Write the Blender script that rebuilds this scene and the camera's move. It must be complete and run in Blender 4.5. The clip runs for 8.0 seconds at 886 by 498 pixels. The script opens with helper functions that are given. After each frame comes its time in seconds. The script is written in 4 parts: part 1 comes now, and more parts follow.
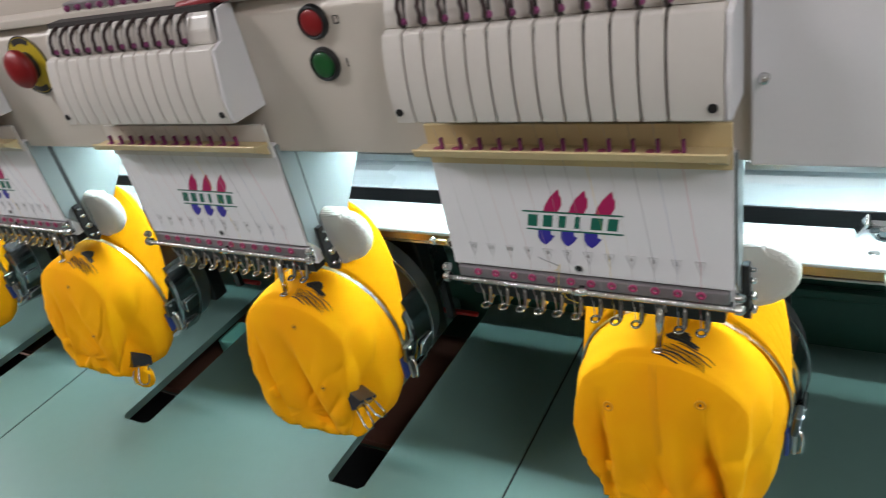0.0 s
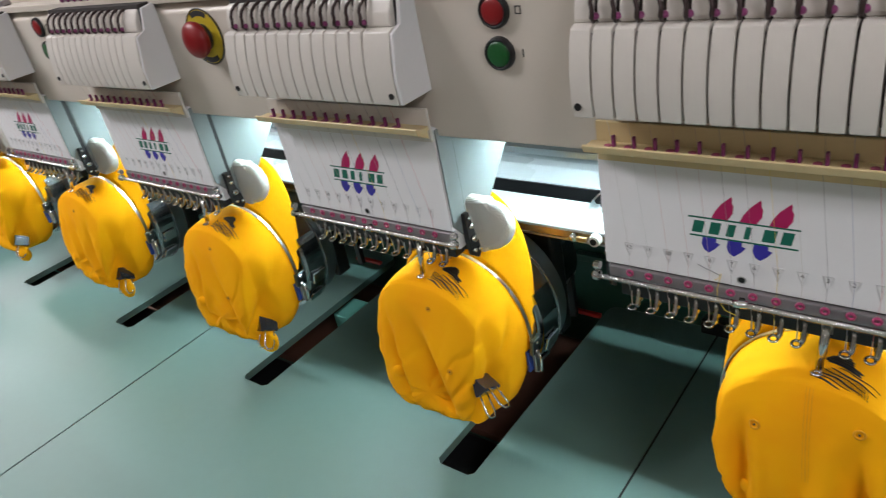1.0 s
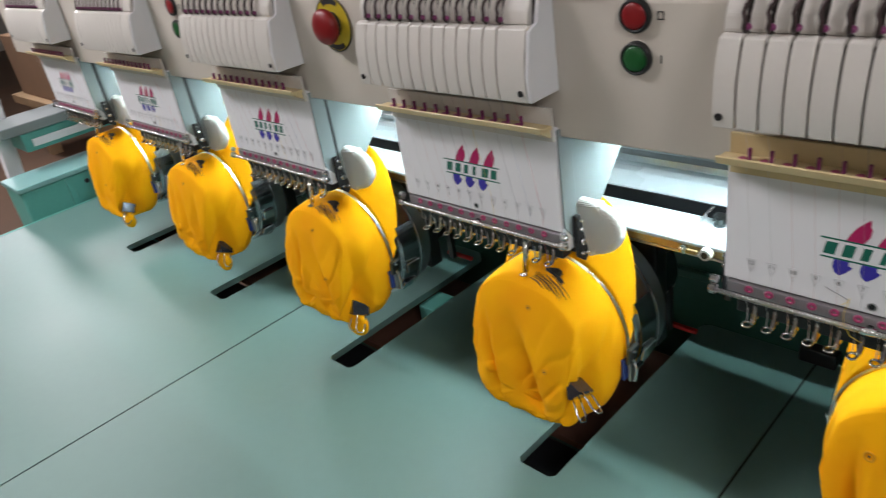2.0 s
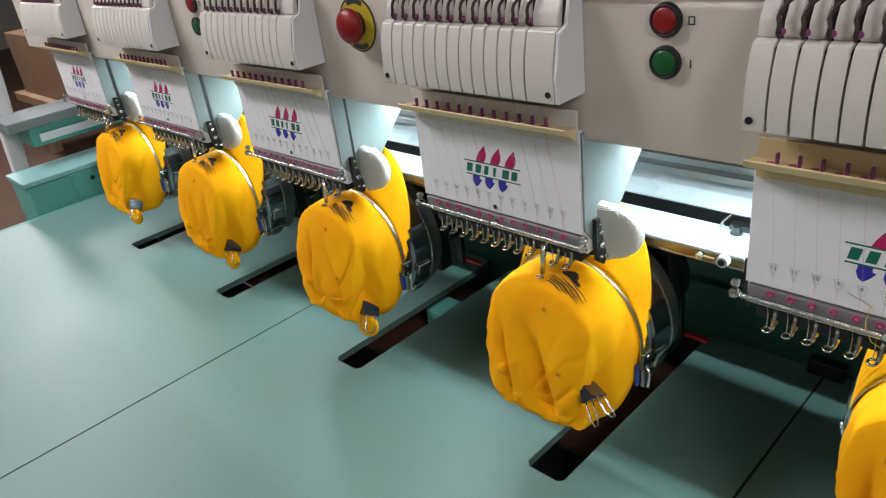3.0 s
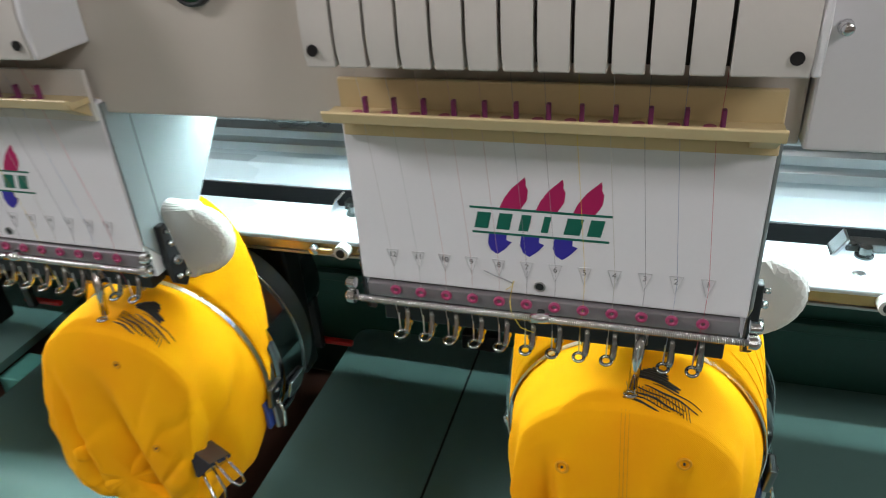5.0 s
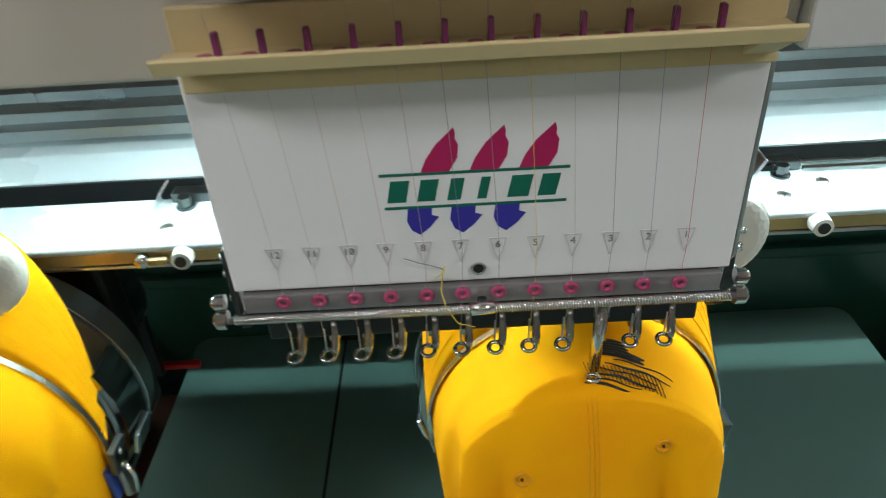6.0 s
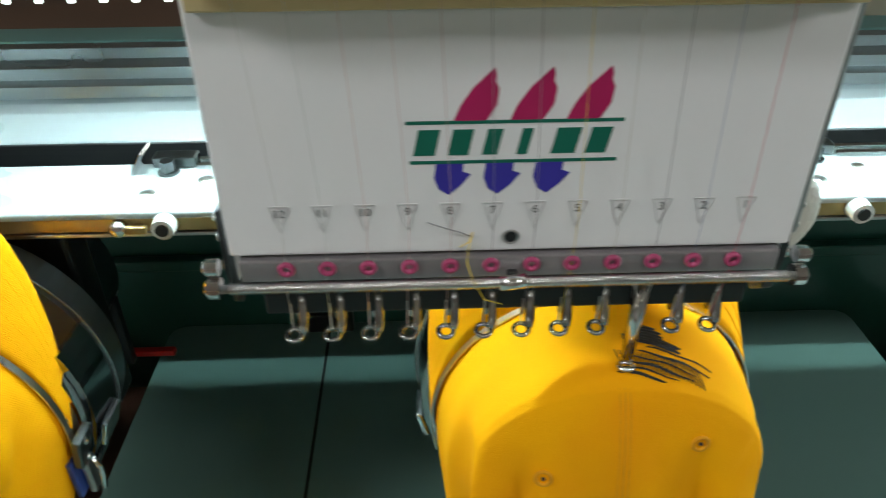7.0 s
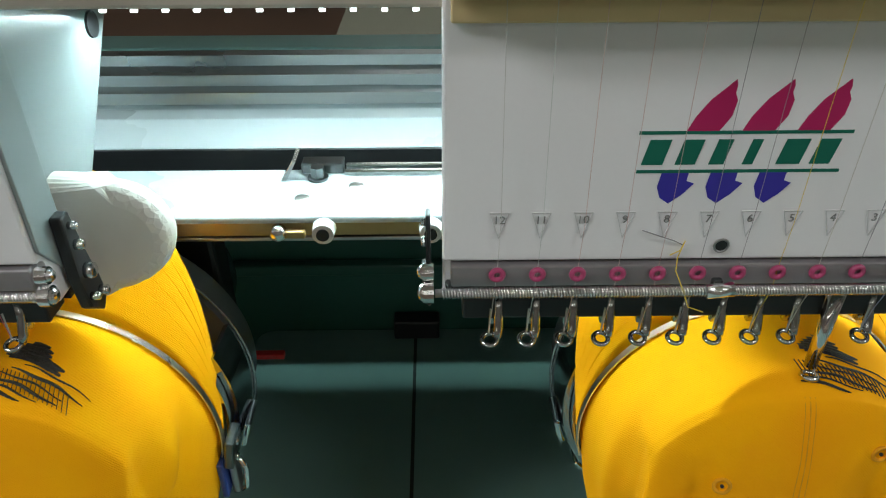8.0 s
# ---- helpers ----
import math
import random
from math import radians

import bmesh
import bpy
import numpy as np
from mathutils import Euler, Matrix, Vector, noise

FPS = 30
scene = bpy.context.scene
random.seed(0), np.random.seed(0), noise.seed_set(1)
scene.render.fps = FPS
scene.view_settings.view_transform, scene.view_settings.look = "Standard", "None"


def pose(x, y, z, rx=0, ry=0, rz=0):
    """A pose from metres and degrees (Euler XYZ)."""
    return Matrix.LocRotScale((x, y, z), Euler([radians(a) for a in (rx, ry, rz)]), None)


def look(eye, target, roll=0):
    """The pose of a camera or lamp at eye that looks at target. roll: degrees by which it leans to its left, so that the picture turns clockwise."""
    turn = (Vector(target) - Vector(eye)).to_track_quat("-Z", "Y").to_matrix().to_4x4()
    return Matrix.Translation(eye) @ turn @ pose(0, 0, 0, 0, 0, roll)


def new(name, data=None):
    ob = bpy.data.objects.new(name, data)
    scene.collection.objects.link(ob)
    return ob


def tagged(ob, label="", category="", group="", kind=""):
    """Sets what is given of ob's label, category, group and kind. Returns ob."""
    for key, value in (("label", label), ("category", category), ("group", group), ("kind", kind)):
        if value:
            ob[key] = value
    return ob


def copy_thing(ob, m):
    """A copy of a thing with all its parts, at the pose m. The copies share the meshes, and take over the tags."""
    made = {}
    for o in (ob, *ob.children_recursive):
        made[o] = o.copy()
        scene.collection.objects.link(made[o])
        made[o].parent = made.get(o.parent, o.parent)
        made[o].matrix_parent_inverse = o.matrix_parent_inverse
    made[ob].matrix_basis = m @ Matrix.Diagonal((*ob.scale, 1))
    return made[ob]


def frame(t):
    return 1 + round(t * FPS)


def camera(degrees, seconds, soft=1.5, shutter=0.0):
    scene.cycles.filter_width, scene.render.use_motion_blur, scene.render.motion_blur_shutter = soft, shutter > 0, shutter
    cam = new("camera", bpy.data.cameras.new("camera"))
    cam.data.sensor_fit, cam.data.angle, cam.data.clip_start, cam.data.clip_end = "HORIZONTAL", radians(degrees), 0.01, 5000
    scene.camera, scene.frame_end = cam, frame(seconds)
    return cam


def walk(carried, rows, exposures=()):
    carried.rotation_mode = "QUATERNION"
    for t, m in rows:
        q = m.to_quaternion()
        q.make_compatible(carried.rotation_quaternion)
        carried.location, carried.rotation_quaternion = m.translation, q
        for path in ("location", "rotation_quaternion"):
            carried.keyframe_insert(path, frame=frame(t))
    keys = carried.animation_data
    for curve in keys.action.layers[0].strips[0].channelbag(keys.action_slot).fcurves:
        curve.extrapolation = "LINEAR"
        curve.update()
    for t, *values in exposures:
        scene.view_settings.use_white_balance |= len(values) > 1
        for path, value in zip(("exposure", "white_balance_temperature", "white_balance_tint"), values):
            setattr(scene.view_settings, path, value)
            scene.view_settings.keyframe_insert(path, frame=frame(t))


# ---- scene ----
cam = camera(63.0, 8.0, soft=1.0, shutter=0.4)
PATH = [
    (0, (0.209, -0.407, 1.403), (-0.785, 1.016, 0.41), -13.7),
    (0.5, (0.179, -0.428, 1.409), (-0.908, 0.932, 0.425), -12.6),
    (1, (0.168, -0.438, 1.413), (-1.019, 0.853, 0.45), -12.0),
    (1.5, (0.157, -0.455, 1.413), (-1.102, 0.786, 0.478), -9.9),
    (2, (0.144, -0.47, 1.419), (-1.179, 0.705, 0.488), -9.7),
    (2.2, (0.139, -0.476, 1.418), (-1.227, 0.66, 0.498), -9.5),
    (3.3, (0.125, -0.495, 1.408), (-1.150, 0.758, 0.510), -6.6),
    (3.5, (0.112, -0.486, 1.403), (-1.101, 0.828, 0.507), -6.7),
    (4, (0.089, -0.479, 1.385), (-0.915, 1.017, 0.518), -6.8),
    (4.3, (0.093, -0.439, 1.369), (-0.754, 1.13, 0.464), -5.9),
    (4.5, (0.094, -0.402, 1.358), (-0.642, 1.213, 0.437), -5.3),
    (4.7, (0.098, -0.365, 1.345), (-0.552, 1.264, 0.383), -4.8),
    (5.8, (0.038, -0.259, 1.3), (-0.13, 1.411, 0.213), -4.2),
    (6, (0.027, -0.244, 1.289), (-0.005, 1.412, 0.168), -3.6),
    (6.5, (0.035, -0.225, 1.27), (0.03, 1.425, 0.14), -1.1),
    (7, (0.005, -0.222, 1.257), (0.055, 1.44, 0.145), -0.4),
    (7.5, (-0.057, -0.223, 1.257), (0.0, 1.452, 0.166), -0.9),
    (8, (-0.07, -0.225, 1.259), (-0.047, 1.452, 0.169), -0.1),
]
walk(cam, [(t, look(eye, target, roll)) for t, eye, target, roll in PATH],
     [(0, 0.03, 6380, 9), (4.7, 0.03, 6380, 9), (6.0, -0.07, 6380, 0), (7.0, -0.08, 6380, 0), (8.0, -0.18, 6380, 0)])

# ---------------------------------------------------------------- world and light
PITCH = 0.36            # head spacing along the machine
HEADS = 5
HX = 0.036              # needle case centre of the end head
AX = 0.0905             # sewing arm centre of the end head
TABLE = 0.80

world = bpy.data.worlds.new("room_light")
world.use_nodes = True
world.node_tree.nodes["Background"].inputs[0].default_value = (0.80, 0.90, 1.0, 1)
world.node_tree.nodes["Background"].inputs[1].default_value = 0.02
scene.world = world


def area_lamp(name, where, at, sx, sy, watts, colour):
    data = bpy.data.lights.new(name, "AREA")
    data.shape, data.size, data.size_y, data.energy, data.color = "RECTANGLE", sx, sy, watts, colour
    ob = new(name, data)
    ob.matrix_world = look(where, at)
    return ob


# ceiling tubes over the aisle, and the strip lamp under the head beam
CEIL = 2.75
TUBES = [(-5.0, 0.50, 54), (-1.9, -0.85, 42), (1.8, -1.20, 30), (-3.4, 2.6, 4), (0.2, 3.0, 4), (-2.2, -3.2, 4), (0.2, -3.0, 2), (3.2, 1.6, 5)]
for tx, ty, watts in TUBES:
    area_lamp("tube_lamp", (tx, ty, CEIL - 0.09), (tx, ty, 0), 1.2, 0.28, watts, (1.0, 0.96, 1.0))
LED_Y, LED_Z = 0.113, 1.172
for k in range(-3, HEADS):
    x0, x1 = AX - PITCH * (k + 1) + 0.048, AX - PITCH * k - 0.048
    if k == HEADS - 1:
        x0 = x1 - 0.12
    area_lamp("strip_lamp", ((x0 + x1) / 2, LED_Y, LED_Z - 0.004), ((x0 + x1) / 2, LED_Y - 0.38, 0), x1 - x0, 0.004, 1.0 * (x1 - x0) / 0.26, (0.76, 0.96, 1.0))

# ---------------------------------------------------------------- materials


def material(name, colour, rough=0.5, metal=0.0, vary=0.12, scale=6.0, fine=120.0, bump=0.05, coat=0.0, tint=None,
             rough_vary=0.1, emit=0.0, sheen=0.0, spread=0.0):
    m = bpy.data.materials.new(name)
    m.use_nodes = True
    nt = m.node_tree
    b = nt.nodes["Principled BSDF"]
    geo = nt.nodes.new("ShaderNodeTexCoord")
    n1 = nt.nodes.new("ShaderNodeTexNoise")
    n2 = nt.nodes.new("ShaderNodeTexNoise")
    n1.inputs["Scale"].default_value, n1.inputs["Detail"].default_value = scale, 5
    n2.inputs["Scale"].default_value, n2.inputs["Detail"].default_value = fine, 3
    for n in (n1, n2):
        nt.links.new(geo.outputs["Object"], n.inputs["Vector"])
    mix = nt.nodes.new("ShaderNodeMix")
    mix.data_type = "RGBA"
    dark = tint or tuple(c * (1 - 2.2 * vary) for c in colour)
    mix.inputs["A"].default_value = (*dark, 1)
    mix.inputs["B"].default_value = (*colour, 1)
    add = nt.nodes.new("ShaderNodeMath")
    add.operation = "MULTIPLY_ADD"
    add.inputs[1].default_value = 0.45
    nt.links.new(n2.outputs["Fac"], add.inputs[0])
    ramp = nt.nodes.new("ShaderNodeMapRange")
    ramp.inputs["From Min"].default_value, ramp.inputs["From Max"].default_value = 0.32, 0.62
    nt.links.new(n1.outputs["Fac"], ramp.inputs["Value"])
    half = nt.nodes.new("ShaderNodeMath")
    half.operation = "MULTIPLY"
    half.inputs[1].default_value = 0.6
    nt.links.new(ramp.outputs["Result"], half.inputs[0])
    nt.links.new(half.outputs[0], add.inputs[2])
    add.use_clamp = True
    nt.links.new(add.outputs[0], mix.inputs["Factor"])
    out = mix.outputs["Result"]
    if spread:
        info = nt.nodes.new("ShaderNodeObjectInfo")
        hsv = nt.nodes.new("ShaderNodeHueSaturation")
        mr = nt.nodes.new("ShaderNodeMapRange")
        mr.inputs["To Min"].default_value, mr.inputs["To Max"].default_value = 1 - spread, 1 + spread
        nt.links.new(info.outputs["Random"], mr.inputs["Value"])
        nt.links.new(mr.outputs["Result"], hsv.inputs["Value"])
        nt.links.new(out, hsv.inputs["Color"])
        out = hsv.outputs["Color"]
    nt.links.new(out, b.inputs["Base Color"])
    rr = nt.nodes.new("ShaderNodeMapRange")
    rr.inputs["To Min"].default_value, rr.inputs["To Max"].default_value = max(0.02, rough - rough_vary), min(1, rough + rough_vary)
    nt.links.new(n1.outputs["Fac"], rr.inputs["Value"])
    nt.links.new(rr.outputs["Result"], b.inputs["Roughness"])
    b.inputs["Metallic"].default_value = metal
    b.inputs["Coat Weight"].default_value = coat
    b.inputs["Coat Roughness"].default_value = 0.12
    b.inputs["Sheen Weight"].default_value = sheen
    if bump:
        bp = nt.nodes.new("ShaderNodeBump")
        bp.inputs["Strength"].default_value, bp.inputs["Distance"].default_value = bump, 0.002
        nt.links.new(n2.outputs["Fac"], bp.inputs["Height"])
        nt.links.new(bp.outputs["Normal"], b.inputs["Normal"])
    if emit:
        b.inputs["Emission Color"].default_value = (*colour, 1)
        b.inputs["Emission Strength"].default_value = emit
    return m


M_PANEL = material("warm_white_paint", (0.62, 0.56, 0.49), 0.35, vary=0.03, scale=3, fine=300, bump=0.03, coat=0.15)
M_CASE = material("white_plastic", (0.80, 0.785, 0.80), 0.38, vary=0.03, scale=5, fine=400, bump=0.02)
M_TENS = material("ivory_white_plastic", (0.67, 0.63, 0.58), 0.33, vary=0.035, scale=8, fine=350, bump=0.03)
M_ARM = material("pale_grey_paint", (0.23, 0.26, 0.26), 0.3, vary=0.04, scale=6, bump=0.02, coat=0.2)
M_IVORY = material("aged_ivory_plastic", (0.70, 0.55, 0.30), 0.38, vary=0.07, scale=14, fine=200, bump=0.03)
M_SHROUD = material("cream_plastic", (0.70, 0.68, 0.62), 0.4, vary=0.05, scale=12, bump=0.02)
M_CHROME = material("chrome", (0.80, 0.80, 0.80), 0.14, 1.0, vary=0.08, scale=20, bump=0.01, rough_vary=0.08)
M_STRAP = material("bright_spring_steel", (0.82, 0.81, 0.78), 0.30, 1.0, vary=0.06, scale=30, bump=0.02)
M_STEEL = material("brushed_steel", (0.50, 0.49, 0.49), 0.32, 1.0, vary=0.12, scale=25, fine=300, bump=0.05)
M_DIMCHROME = material("dim_chrome", (0.48, 0.49, 0.50), 0.16, 1.0, vary=0.1, scale=14, bump=0.02, rough_vary=0.06)
M_DRUM = material("grey_drum_steel", (0.38, 0.40, 0.41), 0.34, 0.85, vary=0.1, scale=10, bump=0.02)
M_DARKSTEEL = material("dark_steel", (0.16, 0.17, 0.17), 0.28, 1.0, vary=0.15, scale=14, bump=0.03)
M_BLACK = material("black_plastic", (0.012, 0.012, 0.013), 0.4, vary=0.1, scale=15, bump=0.04)
M_SLIT = material("dark_gap", (0.03, 0.024, 0.022), 0.7, vary=0.1, scale=20)
M_LEVER = material("dark_brown_metal", (0.060, 0.038, 0.036), 0.4, 0.4, vary=0.15, scale=40, bump=0.02)
M_GREY = material("grey_plate", (0.33, 0.31, 0.32), 0.35, 0.6, vary=0.1, scale=18, bump=0.04)
M_ROSE = material("rose_eyelet", (0.42, 0.06, 0.16), 0.3, vary=0.1, scale=60)
M_PURPLE = material("purple_peg", (0.27, 0.05, 0.17), 0.35, vary=0.1, scale=60)
M_TABLE = material("teal_laminate", (0.128, 0.228, 0.206), 0.44, vary=0.07, scale=2.2, fine=60, bump=0.02, rough_vary=0.14)
M_TABLE.node_tree.nodes["Principled BSDF"].inputs["Specular IOR Level"].default_value = 0.9
M_SEAM = material("table_joint", (0.012, 0.016, 0.015), 0.6, vary=0.2, scale=10)
M_GREEN = material("dark_green_paint", (0.022, 0.095, 0.072), 0.35, vary=0.15, scale=4, fine=150, bump=0.04, coat=0.1)
M_TEAL = material("teal_paint", (0.13, 0.42, 0.36), 0.35, vary=0.1, scale=5, bump=0.03)
M_TEALPALE = material("pale_teal_paint", (0.25, 0.47, 0.46), 0.4, vary=0.06, scale=5, bump=0.03)
M_RAIL = material("white_enamel", (0.50, 0.54, 0.56), 0.28, vary=0.03, scale=5, bump=0.02, coat=0.2)
M_ALU = material("aluminium_extrusion", (0.46, 0.50, 0.52), 0.3, 0.85, vary=0.06, scale=6, fine=500, bump=0.03)
M_BRASS = material("brass_coloured_strip", (0.42, 0.30, 0.13), 0.35, 0.6, vary=0.15, scale=15, bump=0.04)
M_NYLON = material("white_nylon", (0.75, 0.75, 0.73), 0.4, vary=0.04, scale=30)
M_RED = material("red_button", (0.25, 0.003, 0.006), 0.42, vary=0.08, scale=40, coat=0.05)
M_GREENB = material("green_button", (0.003, 0.085, 0.014), 0.42, vary=0.08, scale=40, coat=0.05)
M_YELLOWP = material("yellow_plate", (0.62, 0.46, 0.03), 0.4, vary=0.1, scale=30)
M_REDROD = material("red_tube", (0.32, 0.03, 0.035), 0.4, vary=0.1, scale=30)
M_REDLIT = material("bright_red_plastic", (0.60, 0.015, 0.012), 0.4, vary=0.08, scale=30)
M_LOGO_R = material("crimson_print", (0.42, 0.006, 0.10), 0.5, vary=0.04, scale=40)
M_LOGO_B = material("blue_print", (0.035, 0.025, 0.33), 0.5, vary=0.04, scale=40)
M_LOGO_G = material("green_print", (0.004, 0.13, 0.085), 0.5, vary=0.04, scale=40)
M_MARK = material("grey_print", (0.60, 0.59, 0.60), 0.55, vary=0.05, scale=40)
M_INK = material("black_print", (0.03, 0.03, 0.03), 0.55, vary=0.05, scale=40)
M_FAINT = material("faint_black_print", (0.20, 0.20, 0.20), 0.55, vary=0.05, scale=40)
M_FLOOR = material("brown_floor", (0.16, 0.095, 0.062), 0.55, vary=0.16, scale=1.6, fine=40, bump=0.05)
M_REDBROWN = material("red_brown_board", (0.17, 0.075, 0.05), 0.6, vary=0.15, scale=5, fine=60, bump=0.05)
M_WALL = material("beige_wall_paint", (0.60, 0.56, 0.50), 0.7, vary=0.05, scale=1.2, fine=60, bump=0.05)
M_CEIL = material("white_ceiling", (0.75, 0.74, 0.71), 0.8, vary=0.04, scale=1.2, fine=60, bump=0.05)
M_GLOW = material("lamp_diffuser", (1.0, 0.96, 0.90), 0.5, vary=0.0, emit=7.0, bump=0)
M_LED = material("led_chip", (0.95, 1.0, 1.0), 0.4, vary=0.0, emit=3.0, bump=0)
M_CARD = material("brown_cardboard", (0.26, 0.15, 0.085), 0.8, vary=0.12, scale=4, fine=70, bump=0.1)
M_WOOD = material("pale_wood", (0.42, 0.28, 0.16), 0.6, vary=0.15, scale=6, fine=60, bump=0.1)
M_OLIVE = material("grey_green_board", (0.28, 0.29, 0.22), 0.5, vary=0.08, scale=3, bump=0.02)
M_BLUE = material("blue_plastic", (0.03, 0.06, 0.26), 0.4, vary=0.1, scale=50)
M_BAG = material("dark_cloth", (0.012, 0.012, 0.014), 0.9, vary=0.2, scale=8, bump=0.2)
M_CLIP = material("glossy_black_enamel", (0.02, 0.02, 0.024), 0.16, vary=0.1, scale=40, bump=0.02, coat=0.6)
M_THREADB = material("black_embroidery_thread", (0.014, 0.012, 0.010), 0.5, vary=0.2, scale=90, fine=900, bump=0.4)


def cloth_material():
    m = material("yellow_cotton_twill", (0.95, 0.445, 0.002), 0.9, vary=0.06, scale=22, fine=1500, bump=0.25,
                 tint=(0.92, 0.365, 0.002))
    nt = m.node_tree
    b = nt.nodes["Principled BSDF"]
    b.inputs["Specular IOR Level"].default_value = 0.15
    co = nt.nodes.new("ShaderNodeTexCoord")
    wave = nt.nodes.new("ShaderNodeTexWave")
    wave.bands_direction = "DIAGONAL"
    wave.inputs["Scale"].default_value = 420
    wave.inputs["Distortion"].default_value = 1.5
    nt.links.new(co.outputs["Object"], wave.inputs["Vector"])
    bp = nt.nodes.new("ShaderNodeBump")
    bp.inputs["Strength"].default_value, bp.inputs["Distance"].default_value = 0.18, 0.0006
    nt.links.new(wave.outputs["Fac"], bp.inputs["Height"])
    old = b.inputs["Normal"].links[0].from_socket
    nt.links.new(old, bp.inputs["Normal"])
    nt.links.new(bp.outputs["Normal"], b.inputs["Normal"])
    return m


M_CLOTH = cloth_material()
M_STITCH = material("orange_stitching_thread", (0.82, 0.36, 0.003), 0.85, vary=0.12, scale=200, fine=1500, bump=0.3)

# ---------------------------------------------------------------- mesh helpers


def mesh_of(bm, name, mat, smooth=False):
    bmesh.ops.recalc_face_normals(bm, faces=bm.faces)
    me = bpy.data.meshes.new(name)
    bm.to_mesh(me)
    bm.free()
    me.materials.append(mat)
    if smooth:
        me.shade_smooth()
    return me


def part(name, bm, mat, parent=None, label="", smooth=False, at=None):
    ob = new(name, mesh_of(bm, name, mat, smooth) if isinstance(bm, bmesh.types.BMesh) else bm)
    if parent is not None:
        ob.parent = parent
    if at is not None:
        ob.matrix_basis = at
    if label:
        tagged(ob, label)
    return ob


def thing(name, label, category, group="", kind="", at=None):
    ob = new(name)
    ob.empty_display_size = 0.02
    if at is not None:
        ob.matrix_basis = at
    return tagged(ob, label, category, group, kind)


def box(x0, x1, y0, y1, z0, z1, bevel=0.0, bm=None, seg=2):
    bm = bm or bmesh.new()
    vs = bmesh.ops.create_cube(bm, size=1)["verts"]
    for v in vs:
        v.co = Vector(((x0 + x1) / 2 + v.co.x * (x1 - x0), (y0 + y1) / 2 + v.co.y * (y1 - y0), (z0 + z1) / 2 + v.co.z * (z1 - z0)))
    if bevel:
        es = list({e for v in vs for e in v.link_edges})
        bmesh.ops.bevel(bm, geom=es, offset=bevel, segments=seg, affect="EDGES", profile=0.5)
    return bm


def prism(points, a0, a1, axis="x", bevel=0.0, bm=None, seg=2):
    """A closed outline pushed along an axis: for x the outline is (y, z), for y (x, z), for z (x, y)."""
    bm = bm or bmesh.new()

    def place(p, a):
        return {"x": (a, p[0], p[1]), "y": (p[0], a, p[1]), "z": (p[0], p[1], a)}[axis]
    lo = [bm.verts.new(place(p, a0)) for p in points]
    hi = [bm.verts.new(place(p, a1)) for p in points]
    n = len(points)
    fs = [bm.faces.new(lo), bm.faces.new(hi[::-1])]
    for i in range(n):
        fs.append(bm.faces.new((lo[i], hi[i], hi[(i + 1) % n], lo[(i + 1) % n])))
    if bevel:
        es = list({e for f in fs for e in f.edges})
        bmesh.ops.bevel(bm, geom=es, offset=bevel, segments=seg, affect="EDGES", profile=0.5)
    return bm


def tube(a, b, r, r2=None, seg=14, bm=None, caps=True):
    bm = bm or bmesh.new()
    a, b = Vector(a), Vector(b)
    d = b - a
    m = Matrix.Translation((a + b) / 2) @ d.to_track_quat("Z", "Y").to_matrix().to_4x4()
    bmesh.ops.create_cone(bm, cap_ends=caps, segments=seg, radius1=r, radius2=r if r2 is None else r2, depth=d.length, matrix=m)
    return bm


def ring(centre, axis, r, w, seg=20, sub=8, bm=None, flat=1.0):
    """A torus of radius r and thickness w round an axis; flat stretches it along the axis."""
    bm = bm or bmesh.new()
    q = Vector(axis).to_track_quat("Z", "Y")
    rows = []
    for i in range(seg):
        t = 2 * math.pi * i / seg
        row = []
        for j in range(sub):
            p = 2 * math.pi * j / sub
            rr = r + w * math.cos(p)
            row.append(bm.verts.new(Vector(centre) + q @ Vector((rr * math.cos(t), rr * math.sin(t), w * flat * math.sin(p)))))
        rows.append(row)
    for i in range(seg):
        for j in range(sub):
            k, l = (i + 1) % seg, (j + 1) % sub
            bm.faces.new((rows[i][j], rows[k][j], rows[k][l], rows[i][l]))
    return bm


def sweep(pts, r, seg=8, bm=None):
    """A round wire along points."""
    bm = bm or bmesh.new()
    pts = [Vector(p) for p in pts]
    rows = []
    ref = Vector((0.31, 0.77, 0.55))
    for i, p in enumerate(pts):
        d = (pts[min(i + 1, len(pts) - 1)] - pts[max(i - 1, 0)]).normalized()
        u = d.cross(ref).normalized()
        v = d.cross(u)
        rows.append([bm.verts.new(p + r * (math.cos(2 * math.pi * k / seg) * u + math.sin(2 * math.pi * k / seg) * v)) for k in range(seg)])
    for a, b in zip(rows, rows[1:]):
        for k in range(seg):
            bm.faces.new((a[k], a[(k + 1) % seg], b[(k + 1) % seg], b[k]))
    bm.faces.new(rows[0][::-1])
    bm.faces.new(rows[-1])
    return bm


